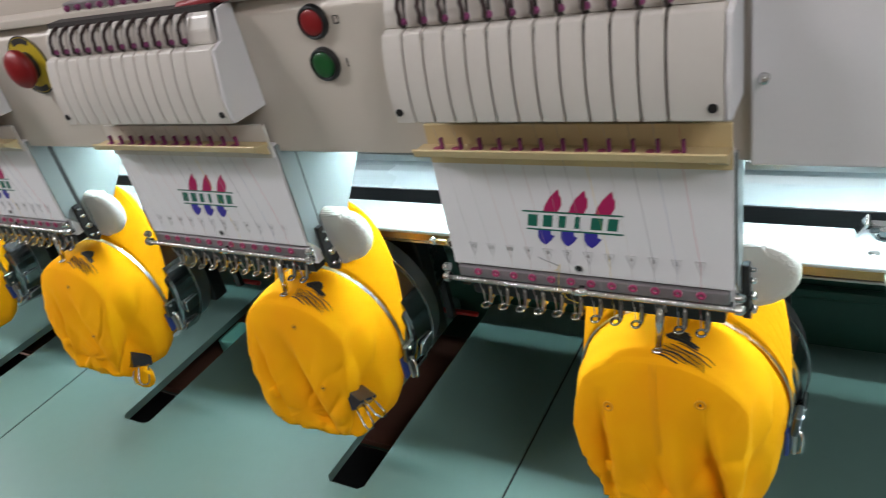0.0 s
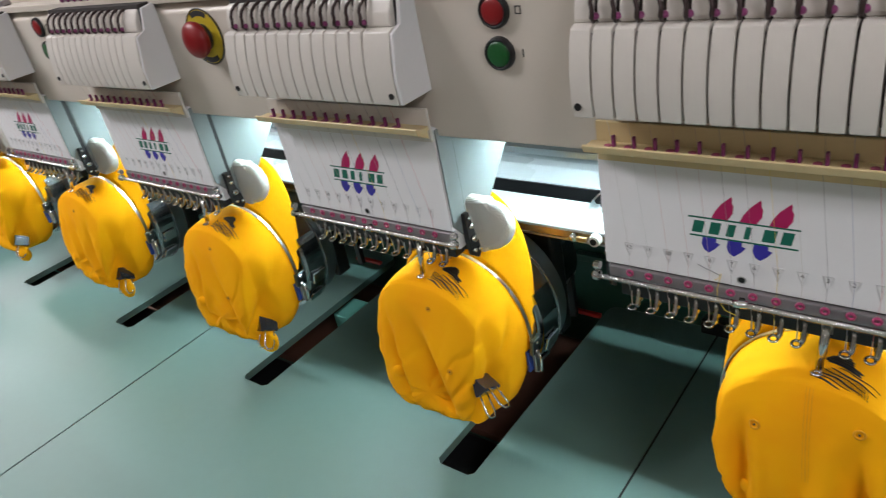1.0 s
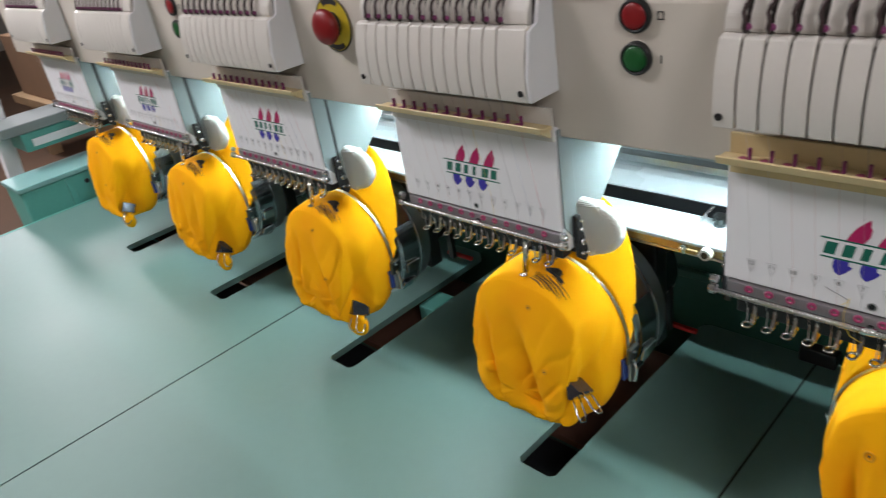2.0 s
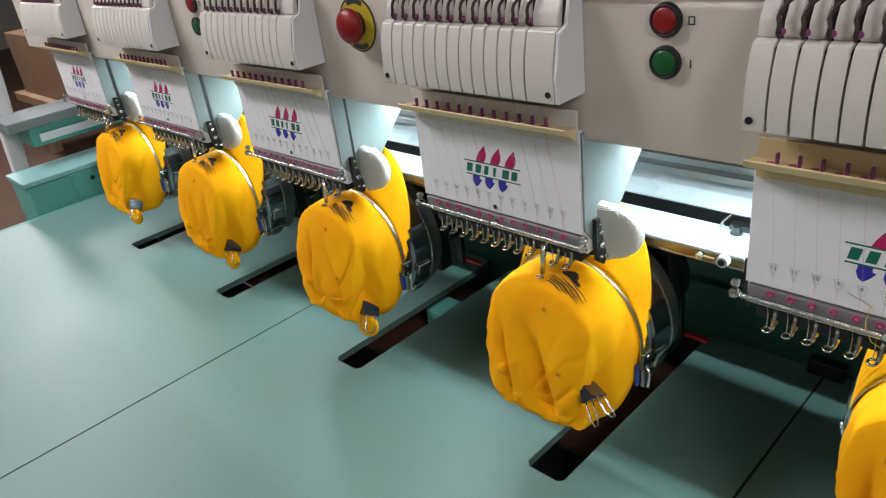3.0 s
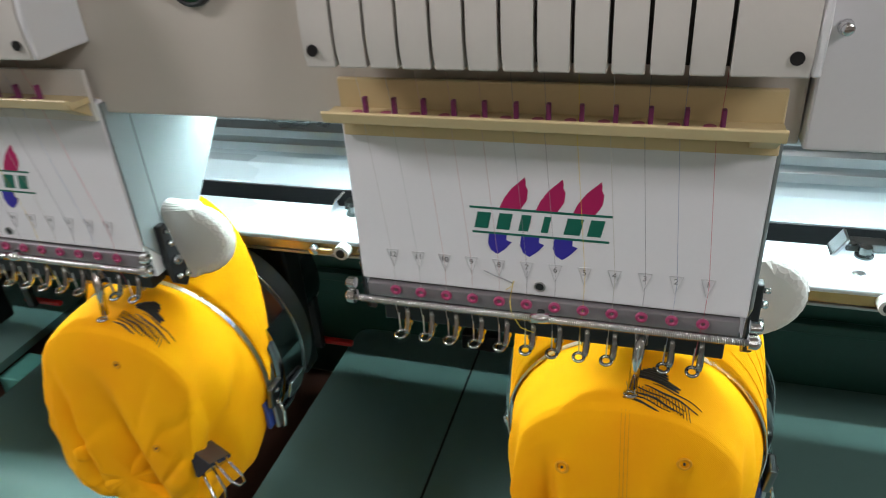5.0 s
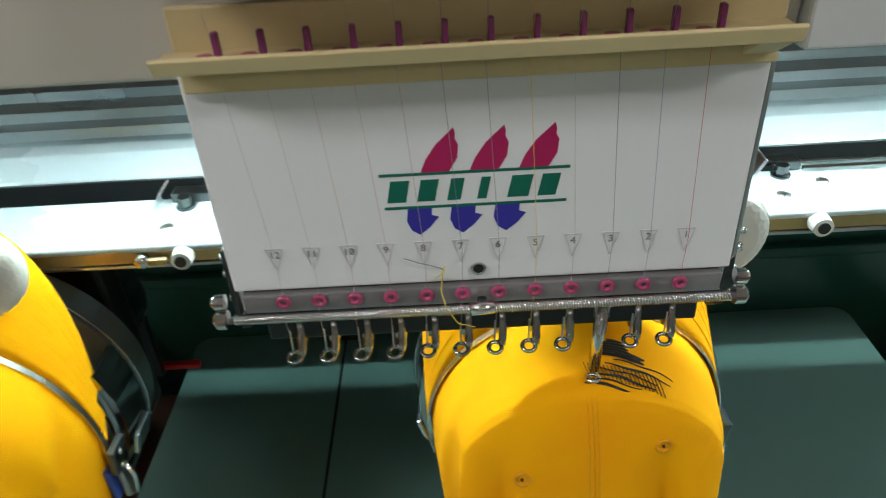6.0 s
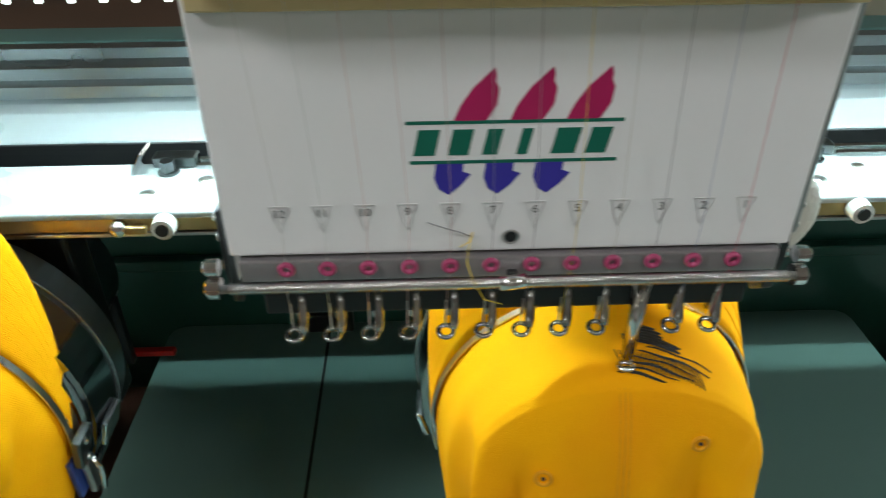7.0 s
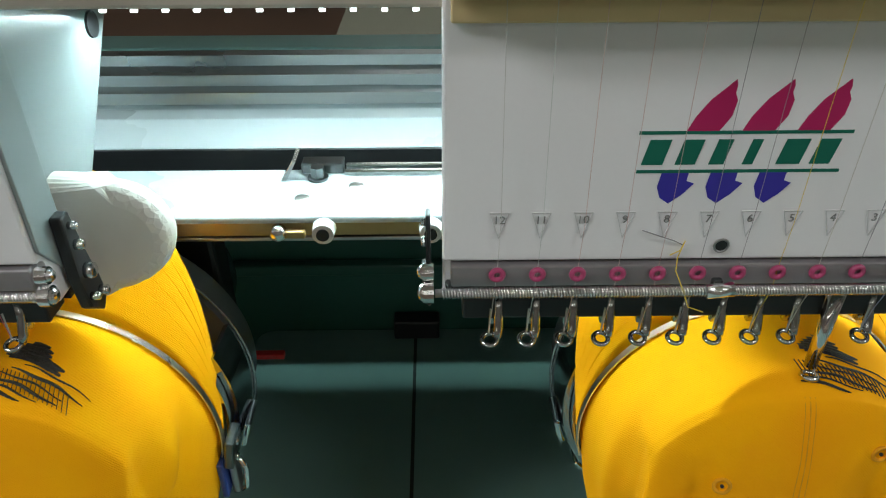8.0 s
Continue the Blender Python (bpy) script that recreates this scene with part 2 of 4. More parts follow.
def dome(centre, axis, r, h, seg=20, rings=6, bm=None):
    """A rounded cap of radius r and height h."""
    bm = bm or bmesh.new()
    q = Vector(axis).to_track_quat("Z", "Y")
    c = Vector(centre)
    rows = []
    for i in range(rings):
        a = math.pi / 2 * i / rings
        rows.append([bm.verts.new(c + q @ Vector((r * math.cos(a) * math.cos(2 * math.pi * k / seg), r * math.cos(a) * math.sin(2 * math.pi * k / seg), h * math.sin(a)))) for k in range(seg)])
    top = bm.verts.new(c + q @ Vector((0, 0, h)))
    for a, b in zip(rows, rows[1:]):
        for k in range(seg):
            bm.faces.new((a[k], a[(k + 1) % seg], b[(k + 1) % seg], b[k]))
    for k in range(seg):
        bm.faces.new((rows[-1][k], rows[-1][(k + 1) % seg], top))
    bm.faces.new(rows[0][::-1])
    return bm


def plate(outline, y, thick=0.0006, bm=None):
    """A thin flat print on a front face: outline in (x, z), its front at y."""
    return prism(outline, y, y + thick, "y", bm=bm)


def text_mesh(body, size, name, shear=0.0):
    cu = bpy.data.curves.new(name, "FONT")
    cu.body, cu.size, cu.align_x, cu.align_y, cu.extrude, cu.shear = body, size, "CENTER", "CENTER", 0.0001, shear
    ob = bpy.data.objects.new(name, cu)
    scene.collection.objects.link(ob)
    me = bpy.data.meshes.new_from_object(ob.evaluated_get(bpy.context.evaluated_depsgraph_get()))
    bpy.data.objects.remove(ob)
    return me


# ---------------------------------------------------------------- room
def slab(name, x0, x1, y0, y1, z0, z1, mat):
    ob = part(name, box(x0, x1, y0, y1, z0, z1), mat)
    return tagged(ob, kind="structure")


slab("floor", -12, 5, -5, 7, -0.1, 0, M_FLOOR)
slab("ceiling", -12, 5, -5, 7, CEIL, CEIL + 0.1, M_CEIL)
slab("wall_north", -12, 5, 7, 7.15, 0, CEIL, M_WALL)
slab("wall_south", -12, 5, -5.15, -5, 0, CEIL, M_WALL)
slab("wall_east", 5, 5.15, -5, 7, 0, CEIL, M_WALL)
slab("wall_west", -12.15, -12, -5, 7, 0, CEIL, M_WALL)

for tx, ty, watts in TUBES:
    lamp = thing("ceiling_light", "white fluorescent ceiling light with a flat diffuser", "lamp", "ceiling lights", at=pose(tx, ty, CEIL))
    part("housing", box(-0.64, 0.64, -0.18, 0.18, -0.06, 0, 0.006), M_CEIL, lamp)
    part("diffuser", box(-0.6, 0.6, -0.14, 0.14, -0.075, -0.061, 0.004), M_GLOW, lamp)

# ---------------------------------------------------------------- table
SEAMS = [-0.815, -0.0895, 0.636]
X_LEFT, X_RIGHT, Y_FRONT, Y_BACK = -1.755, 1.36, -0.62, 0.335
SLOT_W = 0.0255
slots = [AX - PITCH * k for k in range(-2, HEADS)]

table = thing("machine_table", "teal green laminate machine table with long arm slots", "table")


def tabletop(name, mat, x0, x1, y0, y1, z0, z1):
    """One board of the table top between two joints, cut out round the slots."""
    cuts = sorted(s for s in slots if x0 < s < x1)
    g = 0.0015
    out = [(x0 + g, y0), (x1 - g, y0), (x1 - g, y1)]
    for s in reversed(cuts):
        c = 0.006
        out += [(s + SLOT_W + 0.016, y1), (s + SLOT_W + 0.009, y1 - 0.0015), (s + SLOT_W + 0.003, y1 - 0.006), (s + SLOT_W, y1 - 0.014), (s + SLOT_W, -0.022 + c), (s + SLOT_W - c, -0.022), (s - SLOT_W + c, -0.022), (s - SLOT_W, -0.022 + c), (s - SLOT_W, y1 - 0.014), (s - SLOT_W - 0.003, y1 - 0.006), (s - SLOT_W - 0.009, y1 - 0.0015), (s - SLOT_W - 0.016, y1)]
    out.append((x0 + g, y1))
    return part(name, prism(out, z0, z1, "z"), mat, table)


bounds = [X_LEFT] + SEAMS + [X_RIGHT]
for b0, b1 in zip(bounds, bounds[1:]):
    tabletop("board", M_TABLE, b0, b1, Y_FRONT, Y_BACK, TABLE - 0.011, TABLE)
for s in SEAMS:
    part("joint_strip", box(s - 0.0016, s + 0.0016, Y_FRONT, Y_BACK, TABLE - 0.010, TABLE - 0.0012), M_SEAM, table)
part("front_edge", box(X_LEFT, X_RIGHT, Y_FRONT - 0.012, Y_FRONT - 0.0005, TABLE - 0.03, TABLE + 0.0005, 0.003), M_GREEN, table)
part("left_edge", box(X_LEFT - 0.010, X_LEFT - 0.0005, Y_FRONT, Y_BACK, TABLE - 0.03, TABLE + 0.0005, 0.003), M_TEAL, table)
for lx in (-1.6, -0.2, 1.2):
    part("leg", box(lx - 0.03, lx + 0.03, -0.55, -0.49, 0, TABLE - 0.0115, 0.004), M_GREEN, table)
# raised board added in place of the brown floor visible through the slots
part("floor_stand_in", box(X_LEFT + 0.05, X_RIGHT - 0.05, 0.102, 0.33, 0.715, 0.725), M_REDBROWN, table, "added red-brown board standing in for the floor below")
part("slot_block", box(AX - 2 * PITCH - 0.0245, AX - 2 * PITCH + 0.010, 0.165, 0.215, TABLE - 0.074, TABLE - 0.012, 0.002), M_TEAL, table, "teal block in a slot")
part("under_tray", box(X_LEFT + 0.05, X_RIGHT - 0.05, -0.10, 0.0595, 0.73, 0.738), M_BLACK, table)
# added beam, coloured black so the slot fronts look dark inside
part("slot_filler_beam", box(X_LEFT + 0.1, X_RIGHT - 0.1, 0.06, 0.10, TABLE - 0.14, TABLE - 0.085, 0.004), M_BLACK, table)

# ---------------------------------------------------------------- machine frame
machine = thing("embroidery_machine", "long white and green multi-head embroidery machine body", "machine")
MX0, MX1 = -1.66, 1.36
# face panel, right of it the plain end plate
part("face_panel", prism([(0.005, 1.199), (0.012, 1.199), (0.022, 1.206), (0.022, 1.30), (0.03, 1.321), (0.012, 1.321), (0.005, 1.312)], MX0, 0.1497, "x", 0.0015), M_PANEL, machine, "warm white enamel front panel")
part("end_plate", prism([(-0.001, 1.199), (0.012, 1.199), (0.022, 1.21), (0.022, 1.40), (0.0, 1.40)], 0.1505, MX1, "x", 0.0015), M_CASE, machine, "plain light grey end plate")
part("upper_beam", box(MX0, MX1, 0.045, 0.16, 1.215, 1.40, 0.006), M_PANEL, machine)
led = mesh_of(box(-0.0015, 0.0015, -0.001, 0.001, -0.0008, 0.0008, 0.0003, seg=1), "led", M_LED)
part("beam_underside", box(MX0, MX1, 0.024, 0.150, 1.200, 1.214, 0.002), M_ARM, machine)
for k in range(-3, HEADS):
    x0, x1 = AX - PITCH * (k + 1) + 0.044, AX - PITCH * k - 0.044
    if k == HEADS - 1:
        x0 = x1 - 0.12
    channel = part("lamp_channel", box(x0, x1, LED_Y - 0.007, LED_Y + 0.007, LED_Z + 0.001, 1.1995, 0.001), M_TEALPALE, machine, "pale teal lamp strip holder")
    for i in range(int((x1 - x0) / 0.0141)):
        part("led", led, None, channel, at=pose(x0 + 0.007 + 0.0141 * i, LED_Y - 0.0045, LED_Z - 0.0002))
# body behind the table
part("green_fascia", box(MX0, MX1, Y_BACK + 0.002, 0.36, 0.45, 1.035, 0.003), M_GREEN, machine, "dark green painted rear fascia")
part("fascia_lip", box(MX0, MX1, Y_BACK - 0.010, Y_BACK + 0.0015, 0.872, 0.884, 0.002), M_GREEN, machine)
part("base_beam", box(MX0, MX1, 0.40, 0.52, 0.30, 0.62, 0.006), M_GREEN, machine)
part("sensor_box", box(-0.110, -0.066, Y_BACK - 0.016, Y_BACK + 0.0015, TABLE + 0.0005, TABLE + 0.022, 0.002), M_BLACK, machine, "small black sensor box")
# screws on the end plate
for sx, sz in ((0.1575, 1.252), (0.40, 1.30), (0.62, 1.252)):
    b = tube((sx, -0.0015, sz), (sx, -0.006, sz), 0.0032, 0.0026)
    dome((sx, -0.006, sz), (0, -1, 0), 0.0026, 0.001, 12, 3, b)
    part("screw", b, M_CHROME, machine, "chrome screw", smooth=True)
part("pinhole", tube((0.215, -0.0012, 1.300), (0.215, -0.0025, 1.300), 0.0018), M_BLACK, machine)

# pantograph rail behind the heads
rail = thing("pantograph_rail", "glossy white and aluminium pantograph rail along the machine", "rail")
RX0, RX1 = -1.70, 1.30
part("front_bar", prism([(0.0985, 1.0665), (0.108, 1.052), (0.150, 1.046), (0.150, 1.071), (0.101, 1.0700), (0.0985, 1.0690)], RX0, RX1, "x", 0.001), M_RAIL, rail)
# black strip on the back bar paints the shade inside the gap
part("gap_shade_strip", box(RX0, RX1, 0.1755, 0.1777, 1.0335, 1.0715, 0.0004, seg=1), M_BLACK, rail)
part("back_bar", prism([(0.178, 1.033), (0.212, 1.033), (0.212, 1.083), (0.196, 1.083), (0.178, 1.072)], RX0, RX1, "x", 0.001), M_RAIL, rail)
part("extrusion", prism([(0.213, 1.04), (0.30, 1.04), (0.30, 1.093), (0.288, 1.093), (0.286, 1.086), (0.262, 1.086), (0.260, 1.090), (0.255, 1.090), (0.253, 1.083), (0.236, 1.083), (0.234, 1.087), (0.229, 1.087), (0.227, 1.080), (0.213, 1.080)], RX0, RX1, "x"), M_ALU, rail, "ribbed aluminium extrusion")
part("teal_edge", box(RX0, RX1, 0.301, 0.335, 1.04, 1.094, 0.002), M_TEALPALE, rail, "pale teal edge strip")
part("brass_strip", box(RX0, RX1, 0.0995, 0.1035, 1.0572, 1.0655, 0.0006), M_BRASS, rail, "brass coloured strip")
part("bottom_rim", box(RX0, RX1, 0.0985, 0.1055, 1.0545, 1.0568, 0.0006), M_STEEL, rail)
for k in range(-1, HEADS + 1):
    for dx, brass in ((-0.024, True), (0.0, False), (0.0555, False)):
        x = -0.1275 - 0.36 * k + dx
        if not RX0 < x < RX1 or (k == -1 and brass):
            continue
        if brass:
            b = tube((x, 0.0995, 1.0610), (x, 0.0945, 1.0610), 0.0040)
            dome((x, 0.0945, 1.0610), (0, -1, 0), 0.0042, 0.002, 14, 4, b)
            part("stud", b, M_CHROME, rail, "chrome stud", smooth=True)
            part("brass_tab", box(x + 0.003, x + 0.014, 0.0955, 0.0993, 1.0575, 1.0620, 0.001), M_BRASS, rail)
        else:
            r = part("roller", tube((x, 0.0993, 1.0625), (x, 0.0915, 1.0625), 0.0062, 0.0056, 20), M_NYLON, rail, "white nylon roller", smooth=False)
            part("bolt", tube((x, 0.0915, 1.0625), (x, 0.0905, 1.0625), 0.0034), M_BLACK, r)
    x = -0.139 - 0.36 * k
    if RX0 < x < RX1 - 0.2:
        # block takes dark steel to stand for the shadow in the clamp recess
        part("clamp_block", box(x - 0.006, x + 0.018, 0.143, 0.1535, 1.0712, 1.0775, 0.001), M_DARKSTEEL, rail, "clamp block coloured dark for its shaded recess")
        part("clamp_plate", prism([(x - 0.0165, 1.0712), (x - 0.0135, 1.0712), (x - 0.0065, 1.0835), (x - 0.0085, 1.0845)], 0.134, 0.150, "y", 0.0005), M_CHROME, rail, "bright slanted clamp plate")
        bolt = tube((x + 0.004, 0.138, 1.0712), (x + 0.004, 0.138, 1.0725), 0.0058, seg=18)
        tube((x + 0.004, 0.138, 1.0725), (x + 0.004, 0.138, 1.0785), 0.0042, seg=6, bm=bolt)
        part("clamp_bolt", bolt, M_DARKSTEEL, rail)
        part("clamp_bar", box(x + 0.0185, x + 0.085, 0.1405, 0.1435, 1.0712, 1.0745, 0.0006), M_CHROME, rail)
        part("clamp_bar", box(x + 0.0185, x + 0.085, 0.1475, 0.1505, 1.0712, 1.0750, 0.0006), M_CHROME, rail)
        part("screw_head", dome((x + 0.026, 0.130, 1.0703), (0, 0, 1), 0.0045, 0.0016, 16, 3), M_STRAP, rail, smooth=True)
        part("screw_head", dome((x - 0.002, 0.117, 1.0697), (0, 0, 1), 0.0048, 0.0015, 16, 3), M_STRAP, rail, smooth=True)

# rear board and what is behind the machine
rear = part("rear_table", prism([(-3.2, 0.62), (2.5, 0.62), (2.5, 2.2), (-0.275, 2.2), (-0.275, 1.28), (-3.2, 1.28)], 0.776, 0.80, "z", 0.002), M_OLIVE)
tagged(rear, "grey green board top of the next machine", "table")
for lx, ly in ((-3.0, 0.7), (2.3, 0.7), (2.3, 2.1), (-3.0, 1.2)):
    part("leg", box(lx - 0.03, lx + 0.03, ly - 0.03, ly + 0.03, 0, 0.776, 0.004), M_GREEN, rear)

# ---------------------------------------------------------------- sewing head
NEEDLE = [-0.0825 + 0.0152 * i for i in range(12)]
THREADS = [(0.62, 0.60, 0.58), (0.60, 0.62, 0.60), (0.68, 0.48, 0.45), (0.66, 0.46, 0.44), (0.60, 0.40, 0.38), (0.30, 0.28, 0.30), (0.34, 0.30, 0.32),
           (0.86, 0.62, 0.05), (0.62, 0.58, 0.52), (0.24, 0.22, 0.24), (0.33, 0.36, 0.52), (0.60, 0.10, 0.14)]
M_THREAD = [material("thread_colour", c, 0.5, vary=0.1, scale=200, bump=0) for c in THREADS]


def arc_profile(n, y_top, y_mid, y_bot, z_top, z_bot):
    pts = []
    for i in range(n + 1):
        t = i / n
        y = (1 - t) ** 2 * y_top + 2 * t * (1 - t) * y_mid + t * t * y_bot
        pts.append((y, z_top + (z_bot - z_top) * t))
    return pts


def sewing_head(plate_mat, label):
    h = thing("needle_unit", label, "embroidery unit", "embroidery units")
    # needle case
    part("needle_case", prism([(0.0, 1.1070), (0.0, 1.2075), (0.022, 1.2075), (0.022, 1.085), (0.006, 1.085), (0.006, 1.1070)], -0.103, 0.1055, "x", 0.0012), M_CASE, h, "white plastic front cover")
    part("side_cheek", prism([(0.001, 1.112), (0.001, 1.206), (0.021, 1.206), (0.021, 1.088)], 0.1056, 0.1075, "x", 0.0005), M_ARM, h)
    part("case_gap", box(-0.098, 0.100, 0.0225, 0.030, 1.075, 1.206), M_BLACK, h)
    # arm behind the case
    part("arm", prism([(0.0305, 1.199), (0.148, 1.199), (0.140, 1.165), (0.062, 1.092), (0.052, 1.074), (0.0305, 1.074)], 0.0145, 0.0945, "x", 0.004), M_ARM, h, "pale grey painted sewing arm")
    part("arm_hole", tube((0.0946, 0.117, 1.1635), (0.0958, 0.117, 1.1635), 0.0062, seg=20), M_BLACK, h)
    # rounded shroud
    pts = []
    for i in range(13):
        a = -math.pi / 2 + math.pi * i / 12
        pts.append((0.112 + 0.031 * math.cos(a) + 0.004 * math.sin(a), 1.0975 + 0.0285 * math.sin(a)))
    pts = [(0.078, 1.0655)] + pts + [(0.078, 1.131)]
    part("shroud", prism([(0.078 + (x - 0.078) * 0.96 + 0.0005, 1.0615 + (z - 1.0655) * 0.95) for x, z in pts], 0.038, 0.054, "y", 0.0072, seg=4), M_SHROUD, h, "cream rounded plastic shroud", smooth=False)
    # black linkage bracket on the side, and its bolts
    for side in (1, -1):
        x0 = 0.1078 if side > 0 else -0.1075
        x1 = x0 + (0.005 if side > 0 else 0.002) * side
        part("bracket", prism([(0.012, 1.12), (0.0188, 1.12), (0.0219, 1.096), (0.0269, 1.086), (0.0287, 1.074), (0.0232, 1.0685), (0.0139, 1.076), (0.0117, 1.092)], min(x0, x1), max(x0, x1), "x", 0.001), M_BLACK, h, "black linkage bracket")
        for by, bz, br in ((0.0157, 1.115, 0.0016), (0.0163, 1.106, 0.0022), (0.0179, 1.0925, 0.0034), (0.016, 1.081, 0.0018), (0.0238, 1.0785, 0.0022)):
            b = tube((x1, by, bz), (x1 + (0.003 if side > 0 else 0.0012) * side, by, bz), br)
            dome((x1 + (0.003 if side > 0 else 0.0012) * side, by, bz), (side, 0, 0), br, 0.001, 12, 3, b)
            part("bolt", b, M_CHROME, h, smooth=True)
        for sy, sz, sr in ((-0.0035, 1.1050, 0.0034), (-0.0055, 1.0970, 0.0042)):
            b = tube((x0 - 0.001 * side, sy, sz), (x0 + 0.0032 * side, sy, sz), sr, seg=16)
            dome((x0 + 0.0032 * side, sy, sz), (side, 0, 0), sr * 0.8, 0.0022, 14, 4, b)
            part("spring_stud", b, M_CHROME, h, "chrome spring stud", smooth=False)
    # lower strip with rose eyelets, spring bar
    part("eyelet_strip", prism([(-0.0012, 1.0960), (-0.0012, 1.1052), (0.0055, 1.1064), (0.0055, 1.0950)], -0.100, 0.1025, "x", 0.0008), M_GREY, h, "grey metal eyelet strip")
    part("lower_channel", box(-0.102, 0.104, -0.0005, 0.006, 1.0900, 1.0950, 0.0008), M_DARKSTEEL, h)
    part("needle_bar_box", box(-0.095, 0.098, 0.007, 0.0215, 1.0740, 1.0845, 0.001), M_BLACK, h)
    eyelet = mesh_of(ring((0, 0, 0), (0, -1, 0), 0.0022, 0.0011, 16, 8), "rose_eyelet", M_ROSE, True)
    for u in NEEDLE:
        part("eyelet", eyelet, None, h, at=pose(u, -0.0018, 1.1020))
    for s0, s1 in ((-0.1035, -0.0015), (0.0045, 0.1055)):
        pts = []
        turns = int((s1 - s0) / 0.0011)
        for i in range(turns * 6 + 1):
            a = 2 * math.pi * i / 6
            pts.append((s0 + (s1 - s0) * i / (turns * 6), -0.0060 + 0.0020 * math.cos(a), 1.0968 + 0.0020 * math.sin(a)))
        part("coil_spring", sweep(pts, 0.00042, 4), M_CHROME, h, "chrome coil spring", smooth=True)
    part("spring_rod", tube((-0.106, -0.006, 1.0968), (0.108, -0.006, 1.0968), 0.0016), M_STEEL, h, smooth=True)
    part("spring_joint", tube((-0.0035, -0.0062, 1.0965), (0.0065, -0.0058, 1.0972), 0.0028, 0.0030, 18), M_CHROME, h, smooth=True)
    part("joint_block", box(-0.0005, 0.0035, -0.004, -0.0005, 1.0935, 1.0995, 0.0008), M_DARKSTEEL, h)
    part("fixing_hole", tube((0.0005, 0.0015, 1.1135), (0.0005, -0.0006, 1.1135), 0.0026, seg=20), M_BLACK, h)
    part("fixing_rim", ring((0.0005, -0.0006, 1.1135), (0, -1, 0), 0.0027, 0.0005, 20, 6), M_STEEL, h, smooth=True)
    # presser feet, one of them lowered with its needle
    b = sweep([(0.0010, 0.009, 1.086), (0.0012, 0.0072, 1.077), (0.0010, 0.0045, 1.0700), (0.0002, 0.0028, 1.0678)], 0.0020, 8)
    ring((-0.0026, 0.0020, 1.0672), (0, -0.28, 1), 0.0030, 0.0010, 18, 8, b)
    box(-0.0022, 0.0030, 0.008, 0.011, 1.070, 1.087, 0.0005, b, 1)
    foot = mesh_of(b, "presser_foot", M_DIMCHROME, True)
    for i, u in enumerate(NEEDLE):
        if i != 9:
            part("presser_foot", foot, None, h, at=pose(u + 0.001, 0, 0))
        part("needle", tube((u - 0.0015, 0.0025, 1.0825), (u - 0.0018, 0.0025, 1.0700), 0.0004, seg=6) if i != 9 else tube((u, 0.002, 1.08), (u, 0.0015, 1.0455), 0.0005, seg=6), M_STEEL, h)
    u = NEEDLE[9]
    part("needle_bar", tube((u + 0.001, 0.009, 1.094), (u + 0.001, 0.009, 1.078), 0.0042), M_STEEL, h, smooth=True)
    b = tube((u + 0.001, 0.006, 1.086), (u - 0.0015, 0.003, 1.050), 0.0034, 0.0026)
    ring((u - 0.0022, 0.0002, 1.0470), (0, 0.2, 1), 0.0030, 0.0012, 16, 8, b)
    part("lowered_presser_foot", b, M_CHROME, h, "lowered chrome presser foot", smooth=True)
    # ivory thread guide
    part("guide_plate", box(-0.1005, 0.1055, -0.0035, -0.0003, 1.1965, 1.2265, 0.0008), plate_mat, h)
    shelf = part("guide_shelf", prism([(-0.0037, 1.2080), (-0.0037, 1.2120), (-0.0165, 1.2120), (-0.0190, 1.2150), (-0.0205, 1.2142), (-0.0185, 1.2085)], -0.1035, 0.1055, "x", 0.0005), M_IVORY, h)
    part("guide_end", prism([(-0.0036, 1.2000), (-0.0036, 1.2090), (-0.0185, 1.2120), (-0.0185, 1.2092)], 0.0925, 0.1040, "x", 0.0006), M_IVORY, h)
    peg = mesh_of(box(-0.0011, 0.0011, -0.0016, 0.0016, 0, 0.0085, 0.0006, seg=2), "guide_peg", M_PURPLE)
    hole = mesh_of(tube((0, 0, 0), (0, 0, 0.0006), 0.0027, seg=14), "guide_hole", M_ROSE)
    for i in range(12):
        u = -0.0825 + 0.0148 * i
        part("guide_peg", peg, None, shelf, at=pose(u, -0.0125, 1.2121))
        part("guide_hole", hole, None, shelf, at=pose(u - 0.005, -0.012, 1.2121))
    # tension cover: curved slats with dark gaps
    cover = part("tension_core", prism([(0.004, 1.243), (-0.027, 1.243), (-0.030, 1.262), (-0.026, 1.294), (-0.016, 1.298), (-0.012, 1.326), (0.004, 1.326)], -0.097, 0.1045, "x"), M_SLIT, h)
    slit = [-0.0845 + 0.01475 * i for i in range(12)]
    edges = [-0.0995] + slit + [0.1065]
    prof = arc_profile(8, -0.0275, -0.0375, -0.0335, 1.2975, 1.2405)
    for i, (e0, e1) in enumerate(zip(edges, edges[1:])):
        g = 0.0009
        x0, x1 = (e0 if i == 0 else e0 + g), (e1 if i == 12 else e1 - g)
        lower = [(-0.006, 1.2405)] + [(-0.010, 1.2985), (-0.022, 1.2995)] + prof
        part("slat", prism(lower, x0, x1, "x", 0.0009, seg=2), M_TENS, cover)
        gg = 0.0024
        x0, x1 = (e0 if i == 0 else e0 + gg * 0.5), (e1 - 0.012 if i == 12 else e1 - gg * 1.3)
        if i == 12:
            x1 = 0.104
        up = [(-0.004, 1.2990), (-0.0205, 1.2990), (-0.0215, 1.3010), (-0.0200, 1.3100), (-0.0155, 1.3190), (-0.0120, 1.3225), (-0.004, 1.3225)]
